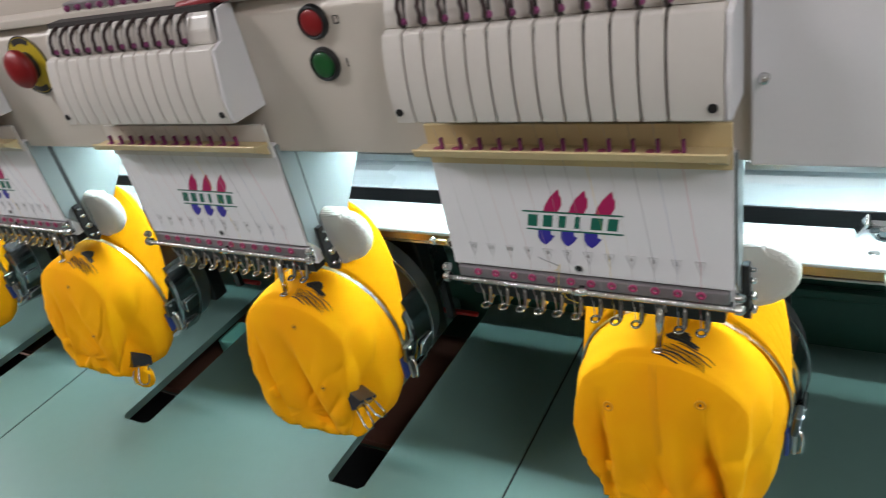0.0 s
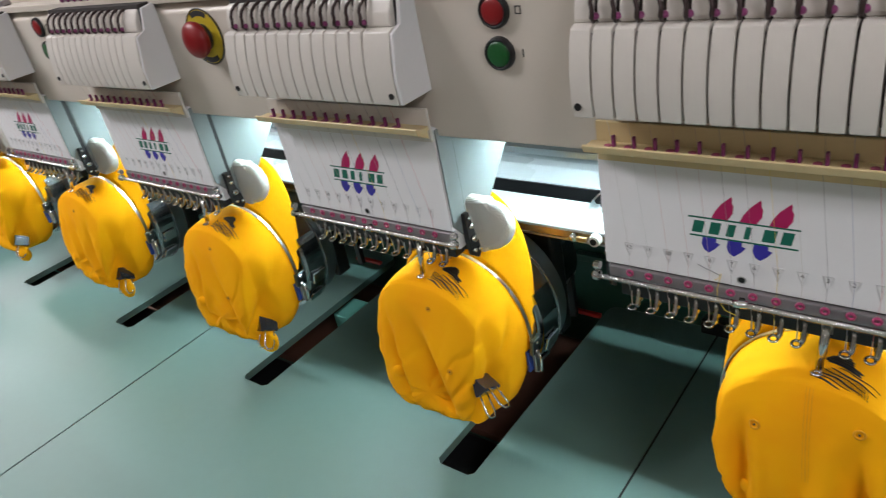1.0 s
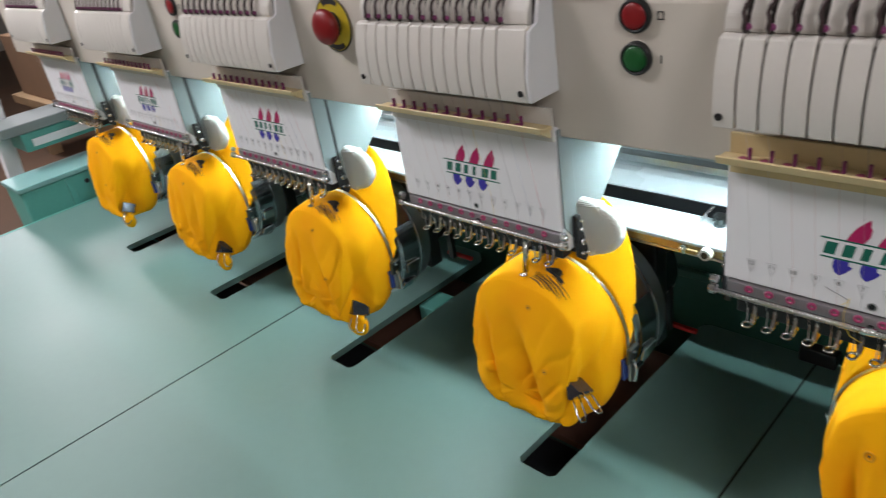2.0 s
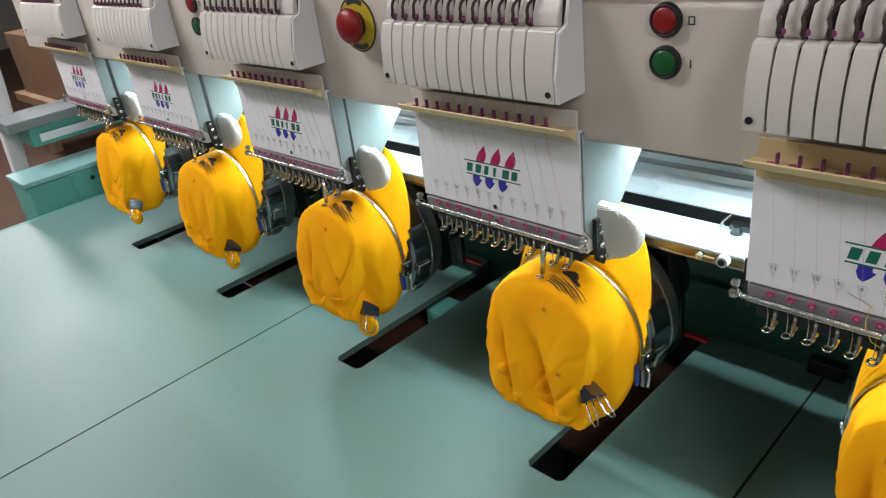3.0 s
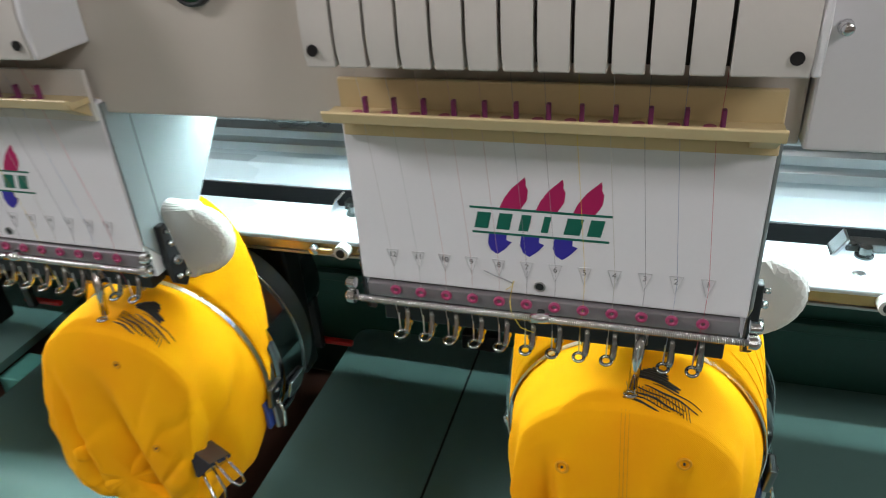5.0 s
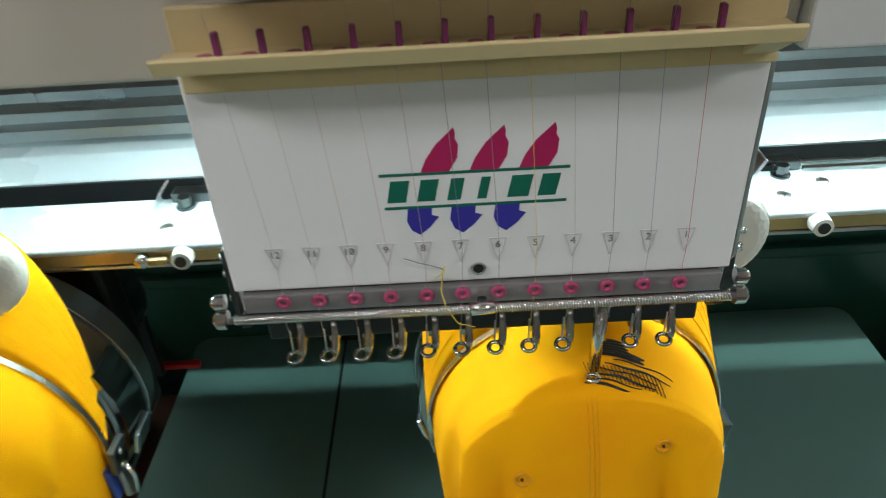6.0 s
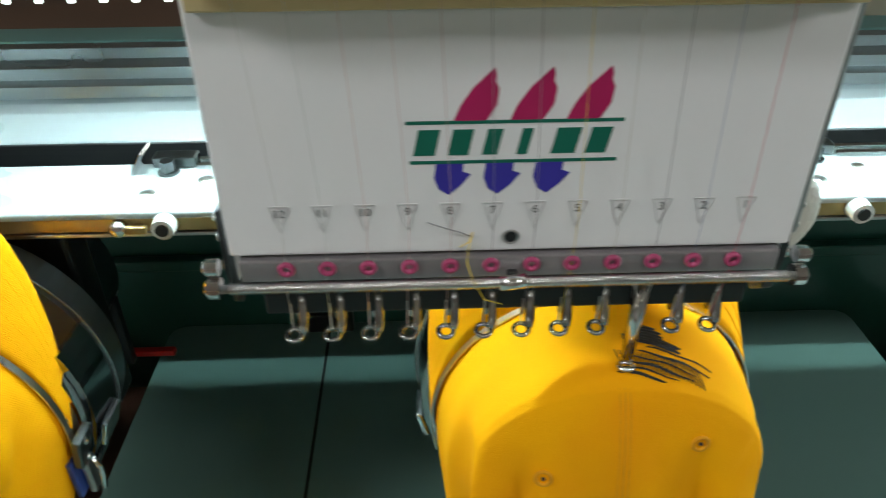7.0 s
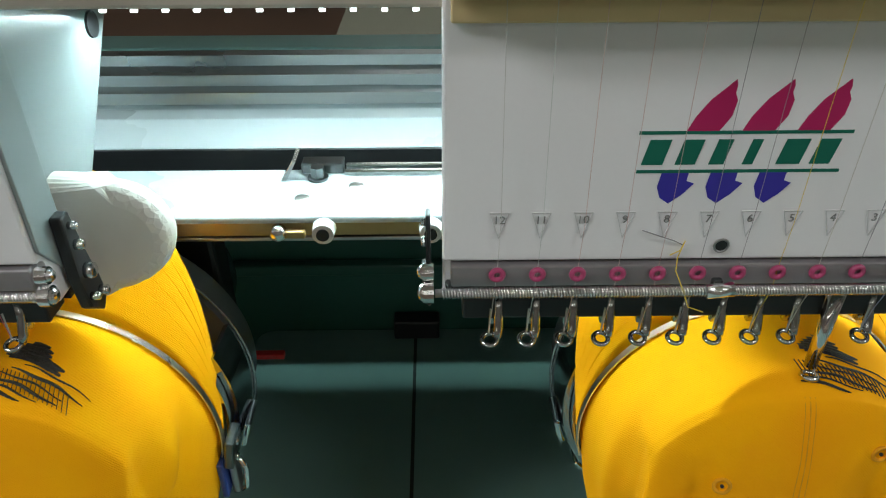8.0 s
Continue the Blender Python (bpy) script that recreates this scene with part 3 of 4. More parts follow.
        part("upper_slat", prism(up, x0, x1, "x", 0.0010, seg=1), M_TENS, cover)
    bead = mesh_of(dome((0, 0, 0), (0, -1, 0), 0.0024, 0.003, 10, 4), "thread_bead", M_PURPLE, True)
    lever = mesh_of(sweep([(-0.0003, -0.0020, 0.0), (0.0004, -0.0062, 0.0035), (0.0006, -0.0050, 0.0080), (-0.0010, -0.0035, 0.0120), (-0.0004, -0.0020, 0.0160), (0.0018, 0.0010, 0.0200), (0.0042, 0.0060, 0.0228)], 0.0015, 7), "take_up_lever", M_LEVER, True)
    for s in slit:
        part("thread_bead", bead, None, cover, at=pose(s + 0.0016, -0.0232, 1.3040))
        part("take_up_lever", lever, None, cover, at=pose(s - 0.0002, -0.0205, 1.3005))
    part("cover_side", prism([(0.0045, 1.2405), (-0.033, 1.2405), (-0.0345, 1.262), (-0.028, 1.2965), (-0.016, 1.300), (-0.012, 1.3225), (0.0045, 1.325)], 0.1067, 0.1105, "x", 0.0012), M_CASE, h, "smooth white side cap of the tension cover")
    for u in (-0.0965 + 0.0015, 0.101):
        part("cover_screw", tube((u, -0.0325, 1.2485), (u, -0.0352, 1.2485), 0.0026, seg=16), M_BLACK, h)
    # number marks and printed emblem
    for i, u in enumerate(NEEDLE):
        t = 0.0004
        tri = bmesh.new()
        c = [(u - 0.0034, 1.1280), (u + 0.0034, 1.1280), (u, 1.1172)]
        for p, q in zip(c, c[1:] + c[:1]):
            d = Vector((q[0] - p[0], q[1] - p[1])).normalized() * 0.00012
            nrm = Vector((-d.y, d.x))
            plate([(p[0] + nrm.x, p[1] + nrm.y), (q[0] + nrm.x, q[1] + nrm.y), (q[0] - nrm.x, q[1] - nrm.y), (p[0] - nrm.x, p[1] - nrm.y)], -t, t, tri)
        part("number_mark", tri, M_MARK, h)
        me = text_mesh(str(12 - i), 0.0046, "number")
        me.materials.append(M_FAINT)
        part("number", me, None, h, at=pose(u, -0.0004, 1.1250, 90, 0, 0))
    z_u, z_l, x_l, x_r = 1.1588, 1.1442, -0.0365, 0.0365
    g = 0.0006
    part("emblem_line", plate([(x_l, z_u - g), (x_r, z_u - g), (x_r, z_u + g), (x_l, z_u + g)], -0.0002, 0.0003), M_LOGO_G, h)
    part("emblem_line", plate([(x_l + 0.001, z_l - g), (x_r - 0.001, z_l - g), (x_r - 0.001, z_l + g), (x_l + 0.001, z_l + g)], -0.0002, 0.0003), M_LOGO_G, h)
    for k in range(6):
        x, w = -0.0335 + 0.0117 * k, (0.0074, 0.0070, 0.0052, 0.0036, 0.0082, 0.0070)[k]
        part("emblem_block", plate([(x - 0.0008, 1.1468), (x + w - 0.0008, 1.1468), (x + w + 0.0012, 1.1562), (x + 0.0012, 1.1562)], -0.0002, 0.0003), M_LOGO_G, h)
    for k in range(3):
        x = -0.0205 + 0.0188 * k
        up = [(x, z_u + g), (x + 0.0022, z_u + 0.0058), (x + 0.0062, z_u + 0.0118), (x + 0.0132, z_u + 0.0186), (x + 0.0138, z_u + 0.0162), (x + 0.0136, z_u + 0.0140), (x + 0.0148, z_u + 0.0115), (x + 0.0142, z_u + 0.0060), (x + 0.0110, z_u + g)]
        part("emblem_feather", plate(up, -0.0002, 0.0003), M_LOGO_R, h)
        x = -0.0265 + 0.0172 * k
        dn = [(x, z_l - g), (x + 0.0095, z_l - g), (x + 0.0092, z_l - 0.0038), (x + 0.0120, z_l - 0.0048), (x + 0.0085, z_l - 0.0092), (x + 0.0042, z_l - 0.0128), (x + 0.0008, z_l - 0.0105), (x - 0.0008, z_l - 0.0062)]
        part("emblem_leaf", plate(dn, -0.0002, 0.0003), M_LOGO_B, h)
    # threads over the front
    for i, u in enumerate(NEEDLE):
        p = -0.0825 + 0.0148 * i
        part("thread", sweep([(p - 0.001, -0.021, 1.243), (p - 0.001, -0.0135, 1.2165), (p - 0.002, -0.0125, 1.2085), (u + 0.0005, -0.0020, 1.125), (u, -0.0012, 1.1035)], 0.00011, 5), M_THREAD[i], h)
        part("lower_thread", sweep([(u, -0.0012, 1.1025), (u - 0.001, -0.003, 1.0945), (u - 0.0012, 0.0005, 1.083), (u - 0.0018, 0.0024, 1.0705)], 0.00015, 5), M_THREAD[i], h)
    return h


head = sewing_head(M_IVORY, "white twelve-needle embroidery unit with ivory thread guide plate")
head.matrix_basis = pose(HX, 0, 0)
white_head = sewing_head(M_TENS, "white twelve-needle embroidery unit with ivory guide shelf")
white_head.matrix_basis = pose(HX - PITCH, 0, 0)
for k in range(2, HEADS):
    copy_thing(white_head, pose(HX - PITCH * k, 0, 0))

# ---------------------------------------------------------------- buttons on the front panel


def push_button(mat, x, z, label, mark):
    b = thing("push_button", label, "button", "start and stop buttons", at=pose(x, 0.005, z))
    bz = tube((0, 0, 0), (0, -0.0030, 0), 0.0128, 0.0124, 28)
    ring((0, -0.0030, 0), (0, -1, 0), 0.0110, 0.0014, 28, 8, bz)
    part("bezel", bz, M_BLACK, b, smooth=False)
    part("button_cap", dome((0, -0.0035, 0), (0, -1, 0), 0.0098, 0.0022, 24, 5, tube((0, -0.001, 0), (0, -0.0035, 0), 0.0098, seg=24)), mat, b, smooth=True)
    if mark == "O":
        bm = bmesh.new()
        for x0, x1, z0, z1 in ((-0.0025, 0.0025, 0.0022, 0.0030), (-0.0025, 0.0025, -0.0030, -0.0022), (-0.0025, -0.0017, -0.0022, 0.0022), (0.0017, 0.0025, -0.0022, 0.0022)):
            box(0.0195 + x0, 0.0195 + x1, -0.0004, 0.0002, z0, z1, bm=bm)
        part("stop_mark", bm, M_INK, b)
    else:
        part("start_mark", box(0.0191, 0.0201, -0.0004, 0.0002, -0.003, 0.003), M_INK, b)
    return b


for k in (0, 2):
    x = -0.1410 - PITCH * k
    push_button(M_RED, x, 1.3025, "round red stop button in a black bezel", "O")
    push_button(M_GREENB, x, 1.2715, "round green start button in a black bezel", "I")

stop = thing("emergency_stop", "large red mushroom emergency stop on a yellow plate", "button", at=pose(-0.5015, 0.005, 1.287))
plate_ob = part("warning_plate", tube((0, 0, 0), (0, -0.0015, 0), 0.0285, seg=40), M_YELLOWP, stop, "yellow round warning plate")
part("plate_rim", ring((0, -0.0012, 0), (0, -1, 0), 0.0283, 0.0009, 40, 6), M_INK, plate_ob, smooth=True)
for a0 in (60, 240):
    pts = [(0.0268 * math.cos(radians(a0 + 10 * i)), 0.0268 * math.sin(radians(a0 + 10 * i))) for i in range(7)] + [(0.0215 * math.cos(radians(a0 + 10 * i)), 0.0215 * math.sin(radians(a0 + 10 * i))) for i in range(6, -1, -1)]
    part("lettering_bar", prism(pts, -0.002, -0.0012, "y"), M_INK, plate_ob)
part("collar", tube((0, -0.001, 0), (0, -0.009, 0), 0.0135, 0.0125, 24), M_BLACK, stop)
part("mushroom_knob", dome((0, -0.0125, 0), (0, -1, 0), 0.0190, 0.0095, 28, 7, tube((0, -0.0085, 0), (0, -0.0125, 0), 0.0175, 0.0190, 28)), M_RED, stop, smooth=True)

# upper thread rail and the red tube on top of the panel
tr = thing("thread_rail", "white upper thread rail with purple guide beads", "rail")
part("rail_bar", box(MX0, 0.149, 0.002, 0.030, 1.3225, 1.331, 0.0015), M_PANEL, tr)
bead = mesh_of(dome((0, 0, 0), (0, -1, 0.5), 0.0030, 0.004, 10, 4), "guide_bead", M_PURPLE, True)
for k in range(HEADS):
    for i in range(12):
        part("guide_bead", bead, None, tr, at=pose(HX - PITCH * k + NEEDLE[i], 0.004, 1.3335))
    part("guide_strip", box(HX - PITCH * k - 0.095, HX - PITCH * k + 0.097, 0.008, 0.020, 1.331, 1.338, 0.0015), M_GREY, tr)
part("red_tube", tube((-0.262, -0.002, 1.3245), (-0.150, -0.002, 1.3345), 0.0042, seg=16), M_REDROD, tr, "dark red tube", smooth=True)

# ---------------------------------------------------------------- caps and cap frames
from mathutils.bvhtree import BVHTree

# crown rings from the sweatband to the crown top: y, centre z, half width, top, bottom, squareness
RINGS = [(0.052, 0.082, 0.083, -0.083, 2.0, 0), (0.044, 0.081, 0.0835, -0.087, 2.05, 0), (0.030, 0.0785, 0.083, -0.089, 2.2, 0), (0.016, 0.0765, 0.0820, -0.088, 2.3, -0.001),
         (0.002, 0.0745, 0.0800, -0.086, 2.4, -0.002), (-0.0050, 0.0735, 0.0780, -0.0855, 2.5, -0.002), (-0.0085, 0.0728, 0.0755, -0.085, 2.55, -0.002), (-0.0110, 0.0715, 0.0705, -0.0845, 2.6, -0.002), (-0.0145, 0.0695, 0.0600, -0.084, 2.7, -0.003),
         (-0.0185, 0.0675, 0.0440, -0.083, 2.8, -0.004), (-0.0225, 0.0640, 0.0250, -0.081, 2.8, -0.004), (-0.0260, 0.0570, 0.0040, -0.078, 2.7, -0.005), (-0.0285, 0.0440, -0.0160, -0.072, 2.5, -0.005), (-0.0295, 0.0220, -0.0340, -0.062, 2.0, -0.005)]
CAPZ = 0.966
# long folds of each cap's face: place at the ridge, slant, depth, width
FOLDS = [[(-0.034, 0.10, 0.013, 0.014), (0.006, 0.30, 0.010, 0.016)],
         [(-0.046, 0.05, 0.010, 0.010), (0.028, 0.20, 0.012, 0.012), (-0.004, 0.06, 0.006, 0.014)],
         [(-0.012, 0.32, 0.014, 0.020), (-0.050, 0.16, 0.006, 0.008)],
         [(-0.034, 0.06, 0.012, 0.010), (0.000, 0.34, 0.010, 0.014)],
         [(-0.044, 0.22, 0.014, 0.013), (-0.006, 0.18, 0.009, 0.012), (0.036, 0.05, 0.007, 0.010)]]


def crown_mesh(seed, sag):
    bm = bmesh.new()
    n = 144
    fine = []
    for a, b in zip(RINGS, RINGS[1:]):
        for j in range(5):
            t = j / 5
            fine.append(tuple(p + (q - p) * t for p, q in zip(a, b)))
    fine.append(RINGS[-1])
    rows = []
    off = Vector((seed * 7.3, seed * 3.1, seed * 1.7))
    for i, (y, hw, top, bot, sq, lean) in enumerate(fine):
        f = i / (len(fine) - 1)
        row = []
        for k in range(n):
            a = 2 * math.pi * k / n
            c, s = math.cos(a), math.sin(a)
            box_low = sq + ((1.7 if c > 0 else 1.2) * min(1, f * 6) if s < 0 else 0)        # the slack underside hangs squarer
            cx = math.copysign(abs(c) ** (2 / box_low), c)
            sz = math.copysign(abs(s) ** (2 / box_low), s)
            mid = (top + bot) / 2
            z = mid + sz * (top - bot) / 2
            z -= 0.008 * max(0, sz) * min(1, max(0, 0.02 - y) / 0.03) * (cx * cx)
            near = min(1.0, max(0.0, 0.014 - y) / 0.016)
            wide = abs(cx * hw)
            lim = 0.0645 - ((0.32 if cx < 0 else 0.08) if seed == 1 else 0.08 if seed == 2 else 0.14) * max(0.0, 0.005 - z)                                  # below the ridge the sides hang straight
            x = lean + math.copysign(wide + near * (min(wide, lim) - wide), cx)
            low = max(0.0, min(1.0, (0.058 - z) / 0.12)) * min(1.0, max(0.0, 0.030 - y) / 0.04)                       # folds grow towards the slack underside
            amp = 0.0008 + 0.0022 * low * min(1, f * 3)
            fold = noise.noise(Vector((a * 1.9, f * 1.1, 0)) + off) + 0.3 * noise.noise(Vector((a * 4.0, f * 2.4, 3)) + off)
            crease = abs(noise.noise(Vector((x * 19 + z * 6, z * 4, 1.0)) + off))
            fine_crease = abs(noise.noise(Vector((x * 40 - z * 16, z * 11 + x * 9, 4.0)) - off))
            push = amp * fold - 0.0040 * low ** 0.6 * (max(0, 0.17 - crease) / 0.17) ** 1.15 - 0.0030 * low ** 0.5 * max(0, 0.12 - fine_crease) / 0.12 * min(1, f * 2.2)
            d = Vector((cx * 0.8, -0.7 * f, sz)).normalized()
            p = Vector((x, y, z)) + d * push
            p.z -= sag * low * low * (0.6 + 0.4 * c) * f ** 0.4
            p += Vector((noise.noise(Vector((x, y, z)) * 28 + off), noise.noise(Vector((x, y, z)) * 28 - off), noise.noise(Vector((x, y, z)) * 31 + off))) * 0.0007 * f
            drop = min(1.0, max(0.0, (0.050 - z) / 0.06)) * min(1.0, max(0.15, (z + 0.085) / 0.03)) * min(1.0, max(0.0, 0.004 - y) / 0.012)
            for fx, lean_x, deep, wid in FOLDS[seed % len(FOLDS)]:                    # long folds in the hanging face
                u = (x - fx - lean_x * (0.05 - z) - 0.004 * noise.noise(Vector((z * 22, fx * 50, 2.0)) + off)) / wid
                p.y += 1.25 * deep * drop * (math.exp(-abs(u) ** 1.5 if u < 0 else -(u / 0.45) ** 2) - 0.3 * math.exp(-((u - 1.1) / 0.7) ** 2))
            side = min(1.0, max(0.0, cx - 0.55) / 0.3) * min(1.0, max(0.0, 0.04 - y) / 0.02)
            u = (z + 0.042 - 1.6 * (y + 0.010)) / 0.011                               # crease from the clip up to the strap
            p.x -= 0.0070 * side * math.exp(-u * u)
            p += d * 0.0004 * noise.noise(Vector((x, y, z)) * 85 + off) * min(1, f * 2)
            row.append(bm.verts.new(p))
        rows.append(row)
    for a, b in zip(rows, rows[1:]):
        for k in range(n):
            bm.faces.new((a[k], a[(k + 1) % n], b[(k + 1) % n], b[k]))
    cen = bm.verts.new(sum((v.co for v in rows[-1]), Vector()) / n + Vector((0, -0.001, 0)))
    for k in range(n):
        bm.faces.new((rows[-1][k], rows[-1][(k + 1) % n], cen))
    bm.normal_update()
    return bm


def brim_point(u, t):
    """A place on the brim: u from -1 to 1 across it, t from the crown (0) to its rim (1)."""
    ph = radians(90 * u)
    w = max(0.0, math.cos(radians(90 * u))) ** 0.36
    inner = Vector((0.0845 * math.sin(ph), 0.050, 0.0845 * math.cos(ph)))
    outer = Vector((math.copysign(abs(math.sin(ph)) ** 0.72, u) * (0.0845 - 0.003 * w) - 0.005 * w, 0.050 + 0.042 * w, 0.0845 * math.cos(ph) + 0.058 * w))
    return inner.lerp(outer, t)


def brim_mesh():
    bm = bmesh.new()
    n, m = 72, 10
    grid = [[brim_point(math.sin(math.pi / 2 * (-1 + 2 * i / n)), j / m) for j in range(m + 1)] for i in range(n + 1)]
    layers = [[[bm.verts.new((p.x, p.y + d, p.z - d * 0.8)) for p in row] for row in grid] for d in (0.0, 0.0022)]
    top, low = layers
    for L, flip in ((top, 1), (low, -1)):
        for i in range(n):
            for j in range(m):
                bm.faces.new((L[i][j], L[i + 1][j], L[i + 1][j + 1], L[i][j + 1])[::flip])
    rim = [(i, 0) for i in range(n)] + [(n, j) for j in range(m)] + [(i, m) for i in range(n, 0, -1)] + [(0, j) for j in range(m, 0, -1)]
    for (a, b), (c, d) in zip(rim, rim[1:] + rim[:1]):
        bm.faces.new((top[a][b], top[c][d], low[c][d], low[a][b]))
    return bm


def on_crown(tree, x, y, lift=0.0005):
    hit = tree.ray_cast(Vector((x, y, 0.3)), Vector((0, 0, -1)))
    return hit[0] + hit[1] * lift if hit[0] else None


def on_front(tree, x, z, lift=0.0006):
    hit = tree.ray_cast(Vector((x, -0.3, z)), Vector((0, 1, 0)))
    return (hit[0] + hit[1] * lift, hit[1]) if hit[0] else (None, None)


def streak(tree, path, widths, bm):
    """A stitched streak that lies on the crown: a ribbon along (x, y) points."""
    rows = []
    path = [(0.014 + 1.12 * (x - 0.014), 0.014 + 1.12 * (y - 0.014)) for x, y in path]
    widths = [1.3 * w for w in widths]
    for i in range(len(path)):
        p, q = Vector(path[max(0, i - 1)]), Vector(path[min(len(path) - 1, i + 1)])
        d = (q - p).normalized()
        nrm = Vector((-d.y, d.x)) * widths[i]
        a = on_crown(tree, path[i][0] + nrm.x, path[i][1] + nrm.y)
        c = on_crown(tree, path[i][0], path[i][1], 0.0010)
        b = on_crown(tree, path[i][0] - nrm.x, path[i][1] - nrm.y)
        rows.append([bm.verts.new(v) for v in (a, c, b)])
    for r0, r1 in zip(rows, rows[1:]):
        for j in range(2):
            bm.faces.new((r0[j], r1[j], r1[j + 1], r0[j + 1]))


def baseball_cap(k, seed, tail):
    a = AX - PITCH * k
    cap = thing("baseball_cap", "yellow cotton baseball cap with black embroidery" + (", slack strap clipped underneath" if tail else ", crown hanging down"), "cap", "caps on the machine", at=pose(a, 0, CAPZ))
    bm = crown_mesh(seed, 0.0005 + 0.0015 * (seed % 3))
    tree = BVHTree.FromBMesh(bm)
    part("crown", bm, M_CLOTH, cap, smooth=True)
    part("brim", brim_mesh(), M_CLOTH, cap, "stitched yellow brim bent upwards", smooth=True)
    # rows of stitching on the brim
    for t in (0.2, 0.36, 0.52, 0.68, 0.84):
        part("stitch", sweep([brim_point(-0.85 + 1.7 * i / 30, t) + Vector((0, -0.0003, 0.0001)) for i in range(31)], 0.00018, 5), M_CLOTH, cap)
    # seam of the front panels with its two stitch rows, eyelets, covered top button
    if k == 0:
        for dx in (-0.0022, 0.0, 0.0022):
            pts = []
            for z in [0.076 - 0.0035 * i for i in range(24)]:
                p, nr = on_front(tree, -0.004 + dx + 0.05 * (0.076 - z), z, 0.0001)
                if p:
                    pts.append(p)
            part("seam", sweep(pts, 0.00026 if dx == 0 else 0.00020, 5), M_STITCH, cap)
    for ex, ez in (((0.030, 0.050), (-0.037, 0.036)) if k == 0 else ((0.012, 0.055), (0.036, -0.006))):
        p, nr = on_front(tree, ex, ez, 0.0002)
        if p:
            e = part("eyelet", ring(p, nr, 0.0034 if k == 0 else 0.0024, 0.0009 if k == 0 else 0.0006, 18, 6), M_STITCH, cap, smooth=True)
            part("eyelet_hole", tube(p - nr * 0.0005, p + nr * 0.0006, 0.0008, seg=12), M_INK, e)
    p, nr = on_front(tree, -0.042, -0.034, -0.0012)
    if p:
        part("top_button", dome(p, nr, 0.0078, 0.0036, 20, 5), M_CLOTH, cap, "cloth-covered button", smooth=True)
    # embroidery, hooped a little differently on each cap
    EX, EY = (-0.003, -0.006) if k == 0 else (0.007, -0.004)
    bm = bmesh.new()
    for i in range(8):                                   # solid stitched crest
        n = (4, 6, 7, 8, 10, 10, 6, 4)[i]
        x0 = (0.0120, 0.0095, 0.0075, 0.0060, 0.0045, 0.0060, 0.0150, 0.0200)[i]
        streak(tree, [(EX + x0 + 0.0022 * j, EY + 0.0285 - 0.0013 * i - 0.00007 * j * j) for j in range(n)], [0.0013 * min(1, (n - j) / 3) for j in range(n)], bm)
    for i in range(6):                                   # tapered tails
        n = (12, 13, 12, 13, 11, 9)[i]
        x0 = (0.013, 0.009, 0.005, 0.002, 0.0, -0.001)[i]
        y0 = 0.0180 - 0.0022 * i
        streak(tree, [(EX + x0 + 0.0022 * j, EY + y0 - 0.00042 * j - 0.000016 * j * j + 0.0004 * math.sin(j * 0.9 + i)) for j in range(n)], [(0.00085 if i % 2 else 0.0005) * math.sin(math.pi * (j + 1.2) / (n + 1.0)) * 0.7 + 0.00004 for j in range(n)], bm)
    for i in range(20):                                  # open hatching between the tails
        x = 0.0000 + 0.0016 * i
        streak(tree, [(EX + x + 0.0005 * j, EY + 0.0165 - 0.0027 * j - 0.00032 * i) for j in range(4)], [0.00012] * 4, bm)
    part("embroidery", bm, M_THREADB, cap, "black embroidered motif, half stitched")
    p = tree.find_nearest(Vector(((0.059, -0.03, -0.046), (0.080, -0.012, -0.026), (0.074, -0.010, -0.060), (0.072, -0.010, -0.058), (0.070, -0.010, -0.058))[k]))[0]
    CLIPS.append(Vector((a, 0, CAPZ)) + p)
    if tail:                                             # end of the closure strap pulled through the clip
        bm = bmesh.new()
        bmesh.ops.create_uvsphere(bm, u_segments=24, v_segments=14, radius=1)
        for v in bm.verts:
            q = v.co.copy()
            v.co = p + Vector((0.0200 * q.x + 0.003 * q.z - 0.004, 0.0095 * q.y - 0.007, 0.0190 * q.z - 0.0280)) + Vector((0, 1, 0)) * 0.0022 * noise.noise(q * 2.2 + Vector((seed, 0, 0)))
        part("closure_strap", bm, M_CLOTH, cap, "folded end of the cloth strap", smooth=True)
    return cap


CLIPS = []                  # where the clips bite the caps


def band(r, y0, y1, thick, a0, a1, n=48, bm=None, r1=None):
    """A curved sheet-metal band round the arm; angles from the top, clockwise in degrees."""
    bm = bm or bmesh.new()
    rows = []
    r1 = r if r1 is None else r1
    for i in range(n + 1):
        a = radians(a0 + (a1 - a0) * i / n)
        rows.append([bm.verts.new((q * math.sin(a), y, q * math.cos(a))) for q, y in ((r, y0), (r + thick, y0), (r1 + thick, y1), (r1, y1))])
    for p, q in zip(rows, rows[1:]):
        for j in range(4):
            bm.faces.new((p[j], p[(j + 1) % 4], q[(j + 1) % 4], q[j]))
    if abs(a1 - a0) < 359.9:
        bm.faces.new(rows[0][::-1])
        bm.faces.new(rows[-1])
    return bm


